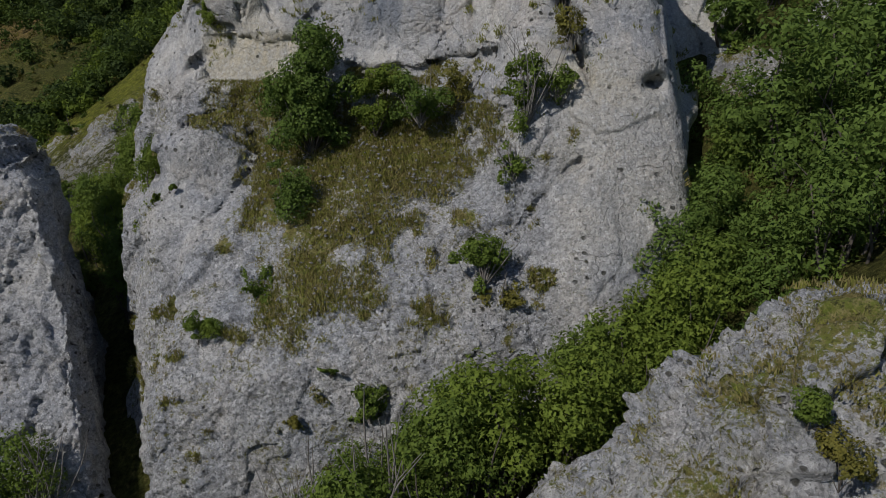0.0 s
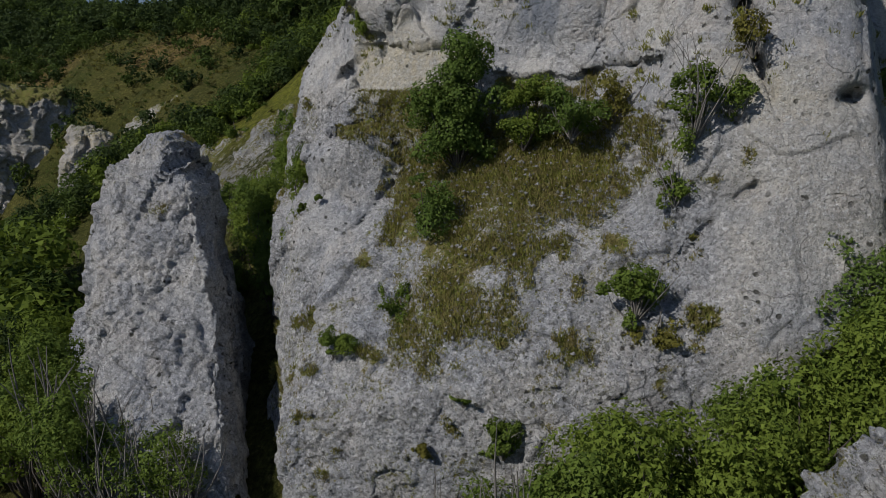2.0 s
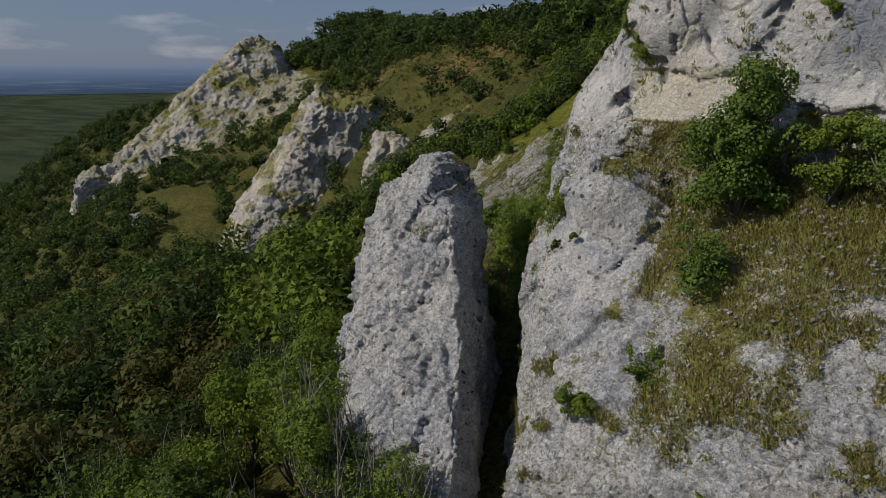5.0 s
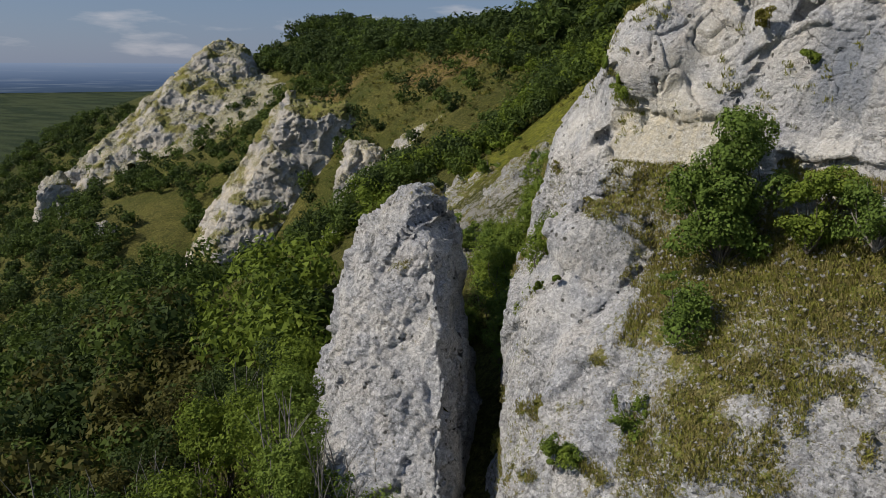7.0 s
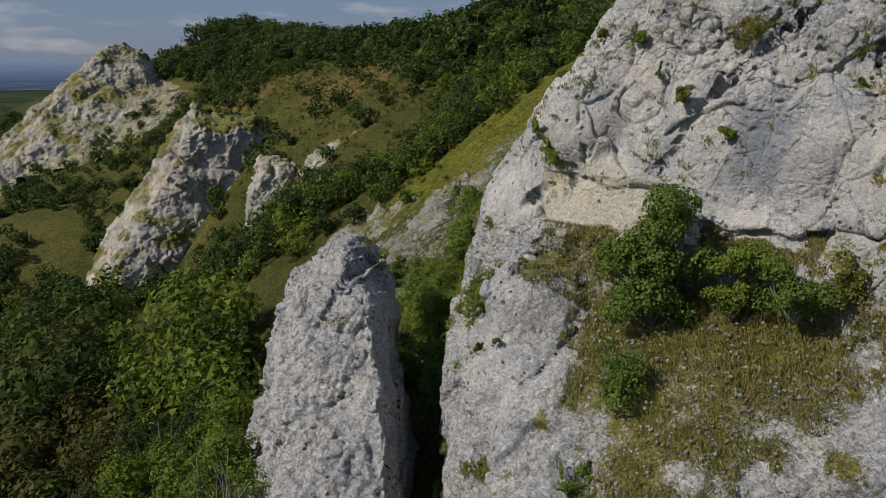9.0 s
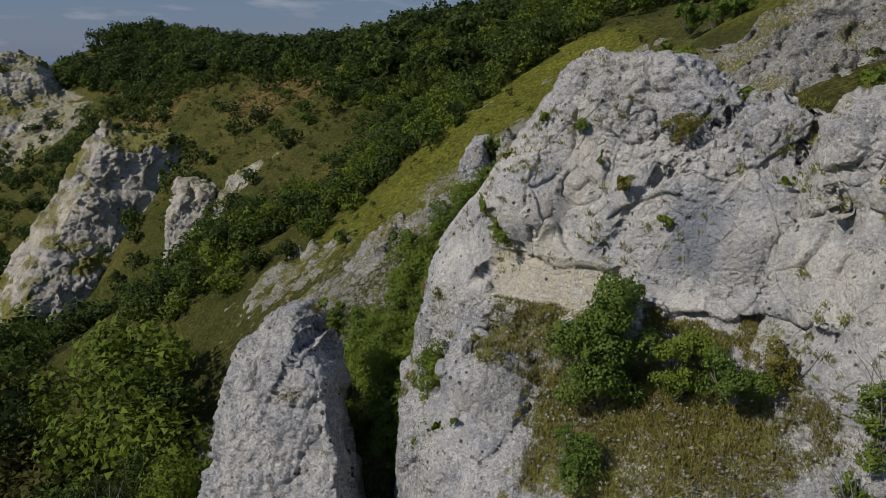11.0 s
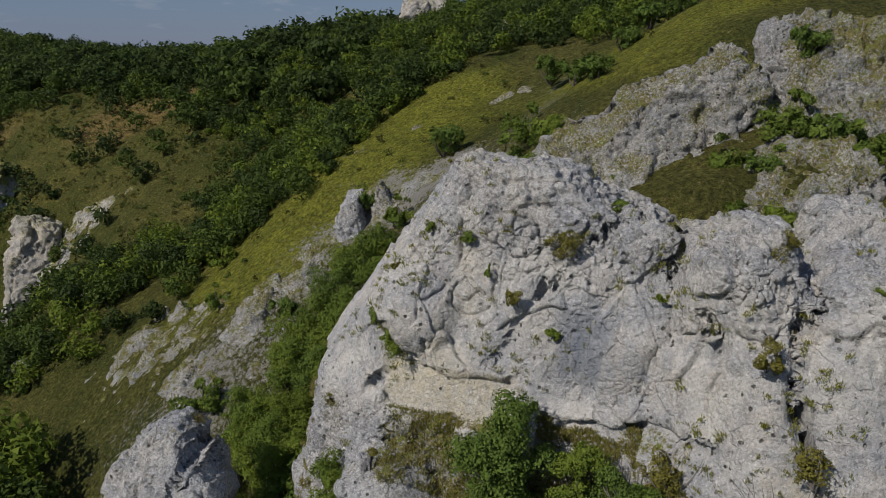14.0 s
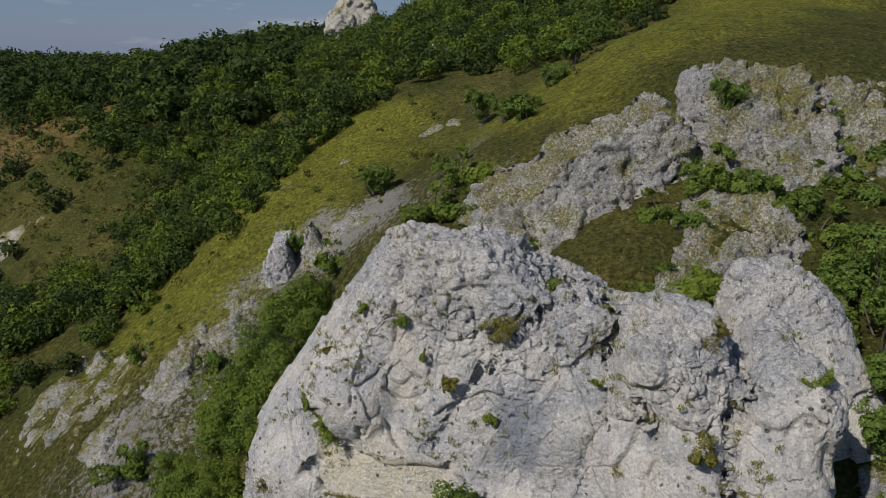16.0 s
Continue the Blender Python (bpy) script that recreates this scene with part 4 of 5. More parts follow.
# ---- plants ----
def leaf_mesh(name, centres, outward, size, rng, material, droop=0.3, long=1.5, simple=False):
    """Folded pointed leaves: four corners and a fold each, two triangles."""
    n = len(centres)
    up = outward + rng.normal(0, 0.42, (n, 3)) + (0, 0, 0.25)
    up /= np.linalg.norm(up, axis=1)[:, None]
    d = rng.normal(0, 1, (n, 3)) + 0.5 * outward
    d[:, 2] -= droop
    d -= up * (d * up).sum(1)[:, None]
    d /= np.linalg.norm(d, axis=1)[:, None]
    s = np.cross(d, up)
    w = (size * rng.uniform(0.6, 1.3, n))[:, None]
    a, c = centres - d * w * long * 0.5, centres + d * w * long * 0.5
    b, e = centres + s * w * 0.5 + up * w * 0.12, centres - s * w * 0.5 + up * w * 0.12
    if simple:
        V = np.stack([a + s * w * 0.45, c, a - s * w * 0.55], 1).reshape(-1, 3)
        return mesh_of(name, V, np.arange(3 * n).reshape(-1, 3), material, smooth=False)
    V = np.stack([a, b, c, e], 1).reshape(-1, 3)
    I = np.arange(n)[:, None] * 4
    T = np.concatenate([I + [0, 1, 2], I + [0, 2, 3]])
    return mesh_of(name, V, T, material, smooth=False)


def crown_points(count, lobes, rng):
    """Points in the outer shells of lumpy lobes (centre, radius), with the way outward."""
    c = np.array([l[0] for l in lobes])
    r = np.array([l[1] for l in lobes])
    pick = rng.choice(len(lobes), count, p=r ** 2 / (r ** 2).sum())
    way = rng.normal(0, 1, (count, 3))
    way /= np.linalg.norm(way, axis=1)[:, None]
    deep = rng.uniform(0.45, 1.08, count) ** 0.6
    P = c[pick] + way * (r[pick] * deep)[:, None] * (1, 1, 0.85)
    return P, way


def lobes_in(rng, radii, count, size):
    out = []
    for _ in range(count):
        w = rng.normal(0, 1, 3)
        w /= np.linalg.norm(w)
        p = w * np.array(radii) * rng.uniform(0.3, 0.95)
        out.append((p + (0, 0, radii[2]), size * rng.uniform(0.3, 0.95)))
    return out


def tubes_mesh(name, paths, material, sides=5):
    """Tapered bent stems: each path is a list of (point, radius)."""
    V, F = [], []
    for path in paths:
        start = len(V)
        for j, (p, r) in enumerate(path):
            for s in range(sides):
                a = 2 * math.pi * s / sides
                V.append((p[0] + r * math.cos(a), p[1] + r * math.sin(a), p[2]))
        for j in range(len(path) - 1):
            for s in range(sides):
                i, k = start + j * sides + s, start + j * sides + (s + 1) % sides
                F.append((i, k, k + sides, i + sides))
    me = bpy.data.meshes.new(name)
    me.from_pydata(V, [], F)
    me.polygons.foreach_set("use_smooth", np.ones(len(me.polygons), bool))
    me.materials.append(material)
    return me


def stems(rng, ends, radius, bend=0.25):
    paths = []
    for e in ends:
        e = np.array(e, float)
        side = rng.normal(0, bend, 3) * np.linalg.norm(e) * 0.3
        path = []
        for j in range(6):
            t = j / 5
            p = e * t + side * math.sin(math.pi * t)
            p[2] = e[2] * t ** 0.85 + side[2] * math.sin(math.pi * t) * 0.3
            path.append((p, radius * (1 - 0.85 * t)))
        paths.append(path)
    return paths


def plant(name, place, radii, leaves, size, seed, material, label, category="bush", group="", lobes=14, stem=0.05, trunk=0.0, bare=0, part_name="stem", simple=False):
    """A shrub or tree: stems or a trunk with limbs, and a crown of single leaves in lobes."""
    rng = np.random.default_rng(seed)
    thing = holder(name, place, label, category, group)
    ls = [(p + (0, 0, trunk), r) for p, r in lobes_in(rng, radii, lobes, min(radii) * 0.62)]
    P, way = crown_points(leaves, ls, rng)
    P += np.stack([perlin(P + seed, 0.6, seed + s) for s in (0, 1, 2)], 1) * 0.35
    part("crown", leaf_mesh("crown", P, way, size, rng, material, simple=simple), thing)
    ends = [l[0] * (1, 1, rng.uniform(0.8, 1.0)) for l in ls]
    ends += [np.array((rng.normal(0, radii[0] * 0.7), rng.normal(0, radii[1] * 0.7), trunk + radii[2] * rng.uniform(1.6, 2.3))) for _ in range(bare)]
    part(part_name, tubes_mesh(part_name, stems(rng, ends, stem), BARK if not bare else TWIG), thing)
    return thing


def wood(name, label, spots, count, size, material, seed, category):
    """Many trees that nobody would count, as one crown mesh: spots are (x, y, z, width, height)."""
    rng = np.random.default_rng(seed)
    A, B, S = [], [], []
    for x, y, z, w, h in spots:
        ls = []
        for _ in range(7):
            q = rng.normal(0, 1, 3)
            q /= np.linalg.norm(q)
            ls.append((np.array((x, y, z + h * 0.58)) + q * (w * 0.30, w * 0.30, h * 0.26), min(w, h) * rng.uniform(0.2, 0.32)))
        P, way = crown_points(count, ls, rng)
        A.append(P)
        B.append(way)
        S.append(np.full(count, size * (0.6 + 0.4 * h / 6)))
    P, way = np.concatenate(A), np.concatenate(B)
    me = leaf_mesh(name, P, way, np.concatenate(S), rng, material, 0.15, 1.3, True)
    return tagged(new(name, me), label, category, kind="stuff")


def scatter(seed, box, keep, tries, wide, tall, sink=0.3):
    rng = np.random.default_rng(seed)
    x, y = rng.uniform(box[0], box[1], tries), rng.uniform(box[2], box[3], tries)
    k = keep(x, y, rng.uniform(0, 1, tries))
    x, y = x[k], y[k]
    z = ground(x, y)
    w = rng.uniform(*wide, len(x))
    h = w * rng.uniform(*tall, len(x))
    return list(zip(x, y, z - sink, w, h))


def uv_of(x, y):
    return 0.65 * x + 0.76 * y, -0.76 * x + 0.65 * y


def hill_wood(x, y, r):
    u, v = uv_of(x, y)
    n = perlin(np.stack([x, y, 0 * x], 1), 16, 3)
    edge = 58 + 5 * n - 0.05 * (v - 80)
    back_hill = (x < -55) & (y > 138 - 0.33 * (x + 90) + 6 * n) & (np.hypot(x, y) < 290) & (np.hypot((x + 206) / 22, (y - 192) / 16) > 1)
    return ((u > edge) & (v > 62) & (x < -34 + 4 * n) | back_hill) & (r < 0.75)


def gully_scrub(x, y, r):
    u, v = uv_of(x, y)
    n = perlin(np.stack([x, y, 0 * x], 1), 9, 4)
    belt = step(62, 72, v + 4 * n) * (1 - step(88, 96, v + 4 * n) * (1 - step(45, 52, u)))
    belt = belt * (np.hypot((x + 74) / 16, (y - 84) / 13) > 1)
    belt = np.maximum(belt, step(60, 66, u) * step(46, 58, v + 4 * n) * (x > -45))
    return (u > 9) & (u < 130) & (r < belt * (0.75 + 0.9 * n)) & (np.hypot((x + 74) / 13, (y - 124) / 8) > 1)


def low_wood(x, y, r):
    u, v = uv_of(x, y)
    return (u < 10 - 11 * step(66, 72, v)) & (np.hypot((x + 80) / 24, (y - 84) / 17) > 1) & (np.hypot(x, y) > 24) & (np.hypot(x, y) < 100) & (x < -14) & (r < 0.9) & ~((x > -27) & (y > 24)) & ((x < -44) | (y < 12) | (y > 36))


def low_scrub(x, y, r):
    u, v = uv_of(x, y)
    n = perlin(np.stack([x, y, 0 * x], 1), 12, 6)
    meadow = np.minimum(np.hypot((x + 140) / 16, (y - 99) / 5), np.hypot((x + 122) / 12, (y - 92) / 4)) > 1
    rocks = np.minimum(np.hypot((x + 94) / 17, (y - 99) / 10), np.hypot((x + 170) / 32, (y - 138) / 24)) > 1
    rocks = rocks & ~((u > 22) & (u < 48 + 3 * n) & (v > 91) & (v < 172))
    return ((u < 26) & (v > 60) | (u < 58) & (v > 108)) & (y < 150) & (r < 0.72 + 0.8 * n) & (np.hypot(x, y) > 100) & (np.hypot(x, y) < 330) & meadow & (rocks | (r < 0.16))


hill = scatter(1, (-205, 70, 60, 275), hill_wood, 5200, (4.5, 7.5), (0.75, 1.05))
wood("hill_wood", "dark green deciduous wood along the hilltop", hill[0::3], 230, 0.6, LEAF_DARK, 1, "trees")
wood("hill_wood", "dark green oak wood along the hilltop", hill[1::3], 230, 0.6, LEAF_DARK, 11, "trees")
wood("hill_wood", "green ash wood along the hilltop", hill[2::3], 230, 0.6, LEAF_MID, 21, "trees")
gully = scatter(2, (-110, 40, 60, 200), gully_scrub, 7400, (2.2, 5), (0.6, 1.0))
wood("gully_scrub", "dark green scrub filling the gully", gully[0::4], 330, 0.33, LEAF_DARK, 2, "bushes")
wood("gully_scrub", "dense green scrub filling the gully", gully[1::4] + gully[2::4], 330, 0.33, LEAF_MID, 22, "bushes")
wood("gully_scrub", "light green scrub filling the gully", gully[3::4], 330, 0.33, LEAF_LIGHT, 12, "bushes")
low = scatter(3, (-120, -10, 0, 110), low_wood, 1100, (5, 9), (0.9, 1.35))
# sunny and shady sides, split by bearing, are put into the leaf colours
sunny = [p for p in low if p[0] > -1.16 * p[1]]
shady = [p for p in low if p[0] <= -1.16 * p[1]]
wood("valley_wood", "dark green wood on the lower slope, shady side in darker leaves", shady[0::2], 620, 0.36, LEAF_DARK, 3, "trees")
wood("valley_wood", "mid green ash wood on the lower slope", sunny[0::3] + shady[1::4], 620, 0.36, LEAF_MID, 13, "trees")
wood("valley_wood", "bright green young wood on the lower slope, sunny side in lighter leaves", sunny[1::3] + sunny[2::3], 620, 0.34, LEAF_LIGHT, 23, "trees")
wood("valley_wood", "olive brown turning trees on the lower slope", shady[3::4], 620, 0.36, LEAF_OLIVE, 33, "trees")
thorn = scatter(4, (-260, -20, 20, 250), low_scrub, 9000, (2.4, 5.2), (0.7, 1.1))
wood("slope_scrub", "scattered hawthorn scrub below the far cliffs", thorn[0::2], 150, 0.5, LEAF_DARK, 4, "bushes")
wood("slope_scrub", "green hazel scrub below the far cliffs", thorn[1::2], 150, 0.5, LEAF_MID, 14, "bushes")


def heath(x, y, r):
    u, v = uv_of(x, y)
    n = perlin(np.stack([x, y, 0 * x], 1), 7, 9)
    spur = (u > 20) & (u < 52) & (v > 88) & (v < 175) & (r < 0.75 + 0.9 * n)
    slope = (u > 18) & (u < 62) & (v > 40) & (v < 66) & (y > 50) & (r < 0.10 + 0.3 * n)
    return spur | slope


low_heath = scatter(6, (-150, 20, 45, 150), heath, 9000, (0.7, 2.0), (0.4, 0.75), 0.1)
wood("heath_scrub", "low dry heath and thorn on the open spur", low_heath[0::3], 34, 0.26, LEAF_OLIVE, 41, "bushes")
wood("heath_scrub", "low green heath on the open spur", low_heath[1::3], 34, 0.26, LEAF_MID, 42, "bushes")
wood("heath_scrub", "tall yellow-green grass tussocks on the open spur", low_heath[2::3], 34, 0.26, BUSH_OLIVE, 43, "bushes")


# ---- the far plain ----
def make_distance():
    g = Graph("painted_far_haze")
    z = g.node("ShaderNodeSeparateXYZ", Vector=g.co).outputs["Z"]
    # aerial haze is painted as a blue gradient that glows by itself
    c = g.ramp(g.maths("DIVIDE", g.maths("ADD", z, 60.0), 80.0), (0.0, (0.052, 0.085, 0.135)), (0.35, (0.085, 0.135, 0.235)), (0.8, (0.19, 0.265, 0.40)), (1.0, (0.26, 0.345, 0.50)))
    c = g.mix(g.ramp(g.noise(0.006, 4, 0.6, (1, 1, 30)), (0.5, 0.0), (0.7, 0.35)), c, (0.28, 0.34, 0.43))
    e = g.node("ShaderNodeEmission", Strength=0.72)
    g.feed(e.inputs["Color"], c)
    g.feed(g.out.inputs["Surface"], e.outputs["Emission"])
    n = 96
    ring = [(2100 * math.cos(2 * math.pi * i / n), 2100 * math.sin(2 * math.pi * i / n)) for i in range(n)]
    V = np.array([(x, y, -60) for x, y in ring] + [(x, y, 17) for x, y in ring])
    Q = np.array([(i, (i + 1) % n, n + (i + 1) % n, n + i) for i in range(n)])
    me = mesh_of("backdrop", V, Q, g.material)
    tagged(new("backdrop", me), "glowing backdrop ring painted as a hazy blue distant plain", "distance", kind="structure")


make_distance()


# ---- bushes and tufts on the rocks ----
def tuft(place, wide, leaves, seed, material, label="small green shrub rooted in a rock crack", size=0.05):
    return plant("rock_shrub", place, (wide * 0.5, wide * 0.45, wide * 0.42), leaves, size, seed, material, label, "shrub", "shrubs on the cliff", lobes=7, stem=0.012)


plant("hawthorn_bush", (-5.45, 29.9, 7.9), (2.05, 1.6, 2.95), 30000, 0.085, 21, BUSH_DARK, "large dark green hawthorn bush at the foot of the wall", lobes=38)
plant("dogwood_bush", (-2.75, 29.4, 8.9), (1.1, 1.0, 1.75), 8500, 0.068, 22, BUSH_LIGHT, "rounded light green bush beside the hawthorn")
plant("blackthorn_bush", (-0.9, 28.6, 9.4), (1.3, 0.9, 1.25), 5200, 0.07, 23, BUSH_DARK, "low dark green thorn bush under the overhang", bare=4)
plant("blackthorn_bush", (0.6, 28.8, 10.1), (1.1, 0.8, 1.0), 3200, 0.07, 24, BUSH_OLIVE, "low olive thorn bush under the overhang", bare=4)
plant("juniper_bush", (-6.2, 27.7, 5.8), (1.35, 1.1, 1.25), 6500, 0.065, 25, BUSH_DARK, "dense dark green bush on the grassy apron")
plant("juniper_bush", (-6.7, 25.4, 3.1), (0.9, 0.7, 0.6), 2600, 0.065, 26, BUSH_MID, "low spreading green bush on the apron")
plant("privet_bush", (1.5, 23.6, 4.2), (1.1, 0.9, 1.1), 3600, 0.08, 27, BUSH_MID, "green privet bush growing from the rock face", bare=5)
plant("privet_bush", (2.1, 23.4, 3.2), (0.7, 0.6, 0.9), 1400, 0.08, 28, BUSH_OLIVE, "thin olive bush growing from the rock face", bare=5)
plant("cherry_shrub", (3.0, 25.8, 9.6), (1.5, 0.8, 1.6), 2200, 0.085, 29, BUSH_MID, "half-bare shrub with dark branches on the ledge", bare=16, stem=0.035)
plant("cherry_shrub", (4.3, 26.4, 10.2), (0.7, 0.6, 0.9), 1500, 0.08, 30, BUSH_MID, "green shrub with few bare twigs on the wall", bare=3)
plant("cherry_shrub", (4.7, 26.6, 12.4), (0.7, 0.5, 0.85), 1000, 0.08, 31, BUSH_OLIVE, "sparse shrub hanging on the wall", bare=6)
plant("cherry_shrub", (2.6, 25.7, 7.6), (0.7, 0.5, 0.8), 1100, 0.08, 32, BUSH_MID, "sparse shrub below the ledge", bare=6)
plant("elder_bush", (-2.4, 22.1, -0.2), (0.75, 0.55, 0.75), 1800, 0.085, 33, BUSH_MID, "green elder bush at the foot of the cliff", bare=3)

TUFTS = [(-3.8, 22.5, 1.3, 0.9), (-5.1, 22.0, -0.4, 0.6), (-8.8, 23.9, 1.9, 1.3), (-8.7, 24.0, 2.2, 1.2), (-10.9, 31.8, 8.9, 0.8), (-10.6, 33.4, 13.7, 1.0), (-10.3, 34.4, 16.2, 0.9),
         (-3.4, 33.2, 17.9, 1.5), (-9.0, 34.8, 18.6, 0.5), (-7.3, 34.0, 18.2, 0.7), (-10.4, 34.5, 16.4, 1.0), (-10.4, 33.3, 13.4, 1.2), (-11.3, 33.8, 14.4, 0.9), (3.3, 28.2, 15.7, 1.2), (7.2, 29.2, 18.0, 1.2),
         (-0.8, 35.0, 19.5, 0.9), (4.0, 30.7, 18.9, 1.5), (0.6, 31.9, 16.7, 0.6), (-6.4, 33.5, 17.0, 0.5), (-5.1, 32.6, 16.0, 0.9), (-3.7, 32.3, 14.8, 0.7), (6.8, 11.8, 5.4, 1.0), (7.2, 11.2, 4.5, 1.3), (-12.0, 29.4, 6.0, 0.6), (-11.3, 29.0, 6.5, 0.5)]
for i, (x, y, z, w) in enumerate(TUFTS):
    tuft((x, y, z), w, int(500 + 1300 * w), 200 + i, (BUSH_MID, BUSH_OLIVE, BUSH_LIGHT)[i % 3])


# ---- trees ----
def tree(name, label, seed, material, high=6.0, wide=1.7, leaves=3300, size=0.16, bare=0):
    return plant(name, (0, 0, -100 - seed), (wide, wide, (high - 1.6) * 0.5), leaves, size, seed, material, label, "tree", "trees round the cliff", lobes=20, stem=0.075, trunk=1.6, bare=bare, part_name="trunk", simple=True)


def kinds(leaves, size, light, mid, dark, olive):
    return [tree("ash_tree", "bright green young ash tree below the cliff", 51, light, leaves=leaves, size=size),
            tree("hornbeam_tree", "mid green hornbeam tree in the gully", 52, mid, leaves=leaves, size=size),
            tree("oak_tree", "dark green oak tree in the gully", 53, dark, leaves=leaves, size=size),
            tree("maple_tree", "olive brown field maple starting to turn", 54, olive, leaves=leaves, size=size),
            tree("ash_tree", "thin ash tree with dead grey twigs", 55, mid, leaves=leaves // 2, size=size, bare=14)]


KINDS = kinds(6000, 0.095, BUSH_LIGHT, BUSH_MID, BUSH_DARK, BUSH_OLIVE)


def grow(kind, x, y, tip, scale, turn):
    """A tree of a kind whose tip reaches the given height."""
    copy_thing(KINDS[kind], pose(x, y, tip - 6.0 * scale, 0, 0, turn) @ Matrix.Diagonal((scale * 1.05, scale * 1.05, scale, 1)))


# the gully under the cliff, and the slope to its right
for x, y, tip, scale, kind in [(0.9, 20.4, 3.0, 0.95, 0), (2.8, 20.2, 2.0, 0.85, 1), (4.9, 20.6, 3.5, 1.0, 0), (7.2, 21.7, 4.9, 1.05, 1), (9.4, 22.6, 6.0, 1.1, 1), (-1.0, 20.4, 0.4, 0.8, 1), (-2.6, 20.2, 0.2, 0.8, 4), (-4.6, 20.0, -0.8, 0.75, 4),
                               (11.2, 24.2, 8.0, 1.2, 2), (9.8, 26.0, 7.8, 0.9, 1), (13.6, 25.8, 9.8, 1.3, 2), (11.8, 28.0, 10.2, 1.1, 1), (14.8, 29.6, 12.6, 1.3, 2), (12.2, 31.6, 12.2, 1.1, 2), (17.4, 27.4, 11.8, 1.4, 2), (16.8, 33.2, 15.0, 1.4, 2),
                               (13.6, 35.0, 14.0, 1.1, 1), (19.6, 31.4, 14.8, 1.5, 1), (21.0, 36.5, 17.5, 1.5, 2), (16.2, 38.2, 16.8, 1.2, 1), (23.0, 28.0, 13.0, 1.5, 2), (10.6, 20.0, 6.0, 0.9, 2), (13.0, 21.6, 7.4, 1.0, 1), (16.0, 22.6, 8.6, 1.2, 2),
                               (18.4, 41.6, 18.0, 1.0, 2), (24.5, 42.0, 20.5, 1.3, 1), (15.2, 42.2, 17.8, 0.9, 1)]:
    grow(kind, x, y, tip, scale, 47 * x + 31 * y)
for x, y, tip, scale, kind in [(9.9, 25.9, 8.6, 1.0, 2), (8.5, 24.6, 7.6, 0.9, 2), (12.5, 28.3, 10.6, 1.1, 2), (7.9, 21.3, 6.4, 1.0, 0), (6.0, 20.3, 4.9, 1.0, 0), (3.8, 19.2, 4.4, 1.05, 0), (1.9, 18.7, 4.2, 1.05, 0), (11.7, 22.5, 8.0, 1.0, 2),
                               (-1.2, 17.6, 2.3, 1.0, 4), (-2.4, 17.0, 1.8, 0.9, 1), (5.0, 21.2, 4.4, 0.9, 1), (9.0, 22.8, 7.0, 1.0, 1), (0.2, 18.0, 3.2, 1.0, 1)]:
    grow(kind, x, y, tip, scale, 53 * x + 29 * y)
throw = np.random.default_rng(18)
for i in range(42):
    x, y = 10.0 + 3.0 * (i % 6) + throw.uniform(-1.3, 1.3), 22.5 + 3.1 * (i // 6) + throw.uniform(-1.4, 1.4)
    if x < 10.6 + max(0, y - 30) * 0.45 or (abs(x - 13.7) < 1.6 and abs(y - 33.0) < 2.8):
        continue
    if i % 5 == 3 or np.hypot(x - 18.8, y - 33.4) < 2.2:
        continue
    k = throw.uniform(0.55, 0.9) + 1.1 * throw.uniform() ** 2
    grow(int(throw.choice([1, 2, 2, 2, 2, 3])), x, y, height(x, y) + 3.9 * k + 0.2, k, throw.uniform(0, 360))
# round the pillar and in the gap behind it
# the oaks (kind 2) green the slit's top and are added to darken it
for x, y, tip, scale, kind in [(-15.6, 24.0, -1.8, 0.75, 4), (-19.8, 24.2, -0.9, 1.1, 4), (-22.8, 26.0, 0.0, 1.2, 4), (-21.2, 24.6, -0.6, 1.1, 1), (-17.4, 24.0, -1.6, 1.0, 4), (-24.6, 28.0, 0.6, 1.1, 1), (-17.4, 36.6, 4.0, 0.9, 2), (-15.2, 35.4, 2.6, 0.8, 2), (-17.6, 22.6, -4.0, 0.8, 1), (-12.4, 22.4, -4.4, 0.7, 4), (-9.6, 20.6, -4.2, 0.7, 4), (-16.6, 35.4, 2.4, 0.7, 2), (-15.6, 36.0, 3.6, 0.7, 2), (-18.0, 38.6, 5.6, 0.85, 0), (-15.8, 38.0, 6.0, 0.8, 1),
                               (-16.2, 41.0, 6.6, 0.8, 0), (-19.6, 41.6, 5.6, 0.85, 1), (-14.6, 40.0, 7.6, 0.75, 0), (-15.0, 43.6, 9.0, 0.75, 1), (-21.8, 44.6, 5.4, 0.7, 0), (-13.2, 43.8, 10.2, 0.6, 0), (-14.2, 36.6, 5.2, 0.6, 0), (-12.4, 46.4, 12.0, 0.6, 1), (-24.4, 40.8, 3.2, 0.8, 1), (-20.9, 48.1, 7.2, 0.75, 0), (-20.2, 50.4, 8.8, 0.7, 1), (-19.0, 51.6, 9.8, 0.65, 0), (-18.6, 54.2, 11.2, 0.6, 1),
                               (-21.4, 42.8, 3.9, 0.8, 0), (-19.6, 44.5, 5.6, 0.8, 0), (-23.6, 46.4, 4.8, 0.7, 1), (-18.2, 47.0, 7.4, 0.7, 1), (-17.4, 40.6, 5.2, 0.8, 0), (-16.8, 45.0, 8.2, 0.7, 0), (-16.6, 49.6, 10.0, 0.6, 1)]:
    grow(kind, x, y, tip, scale, 61 * x + 17 * y)
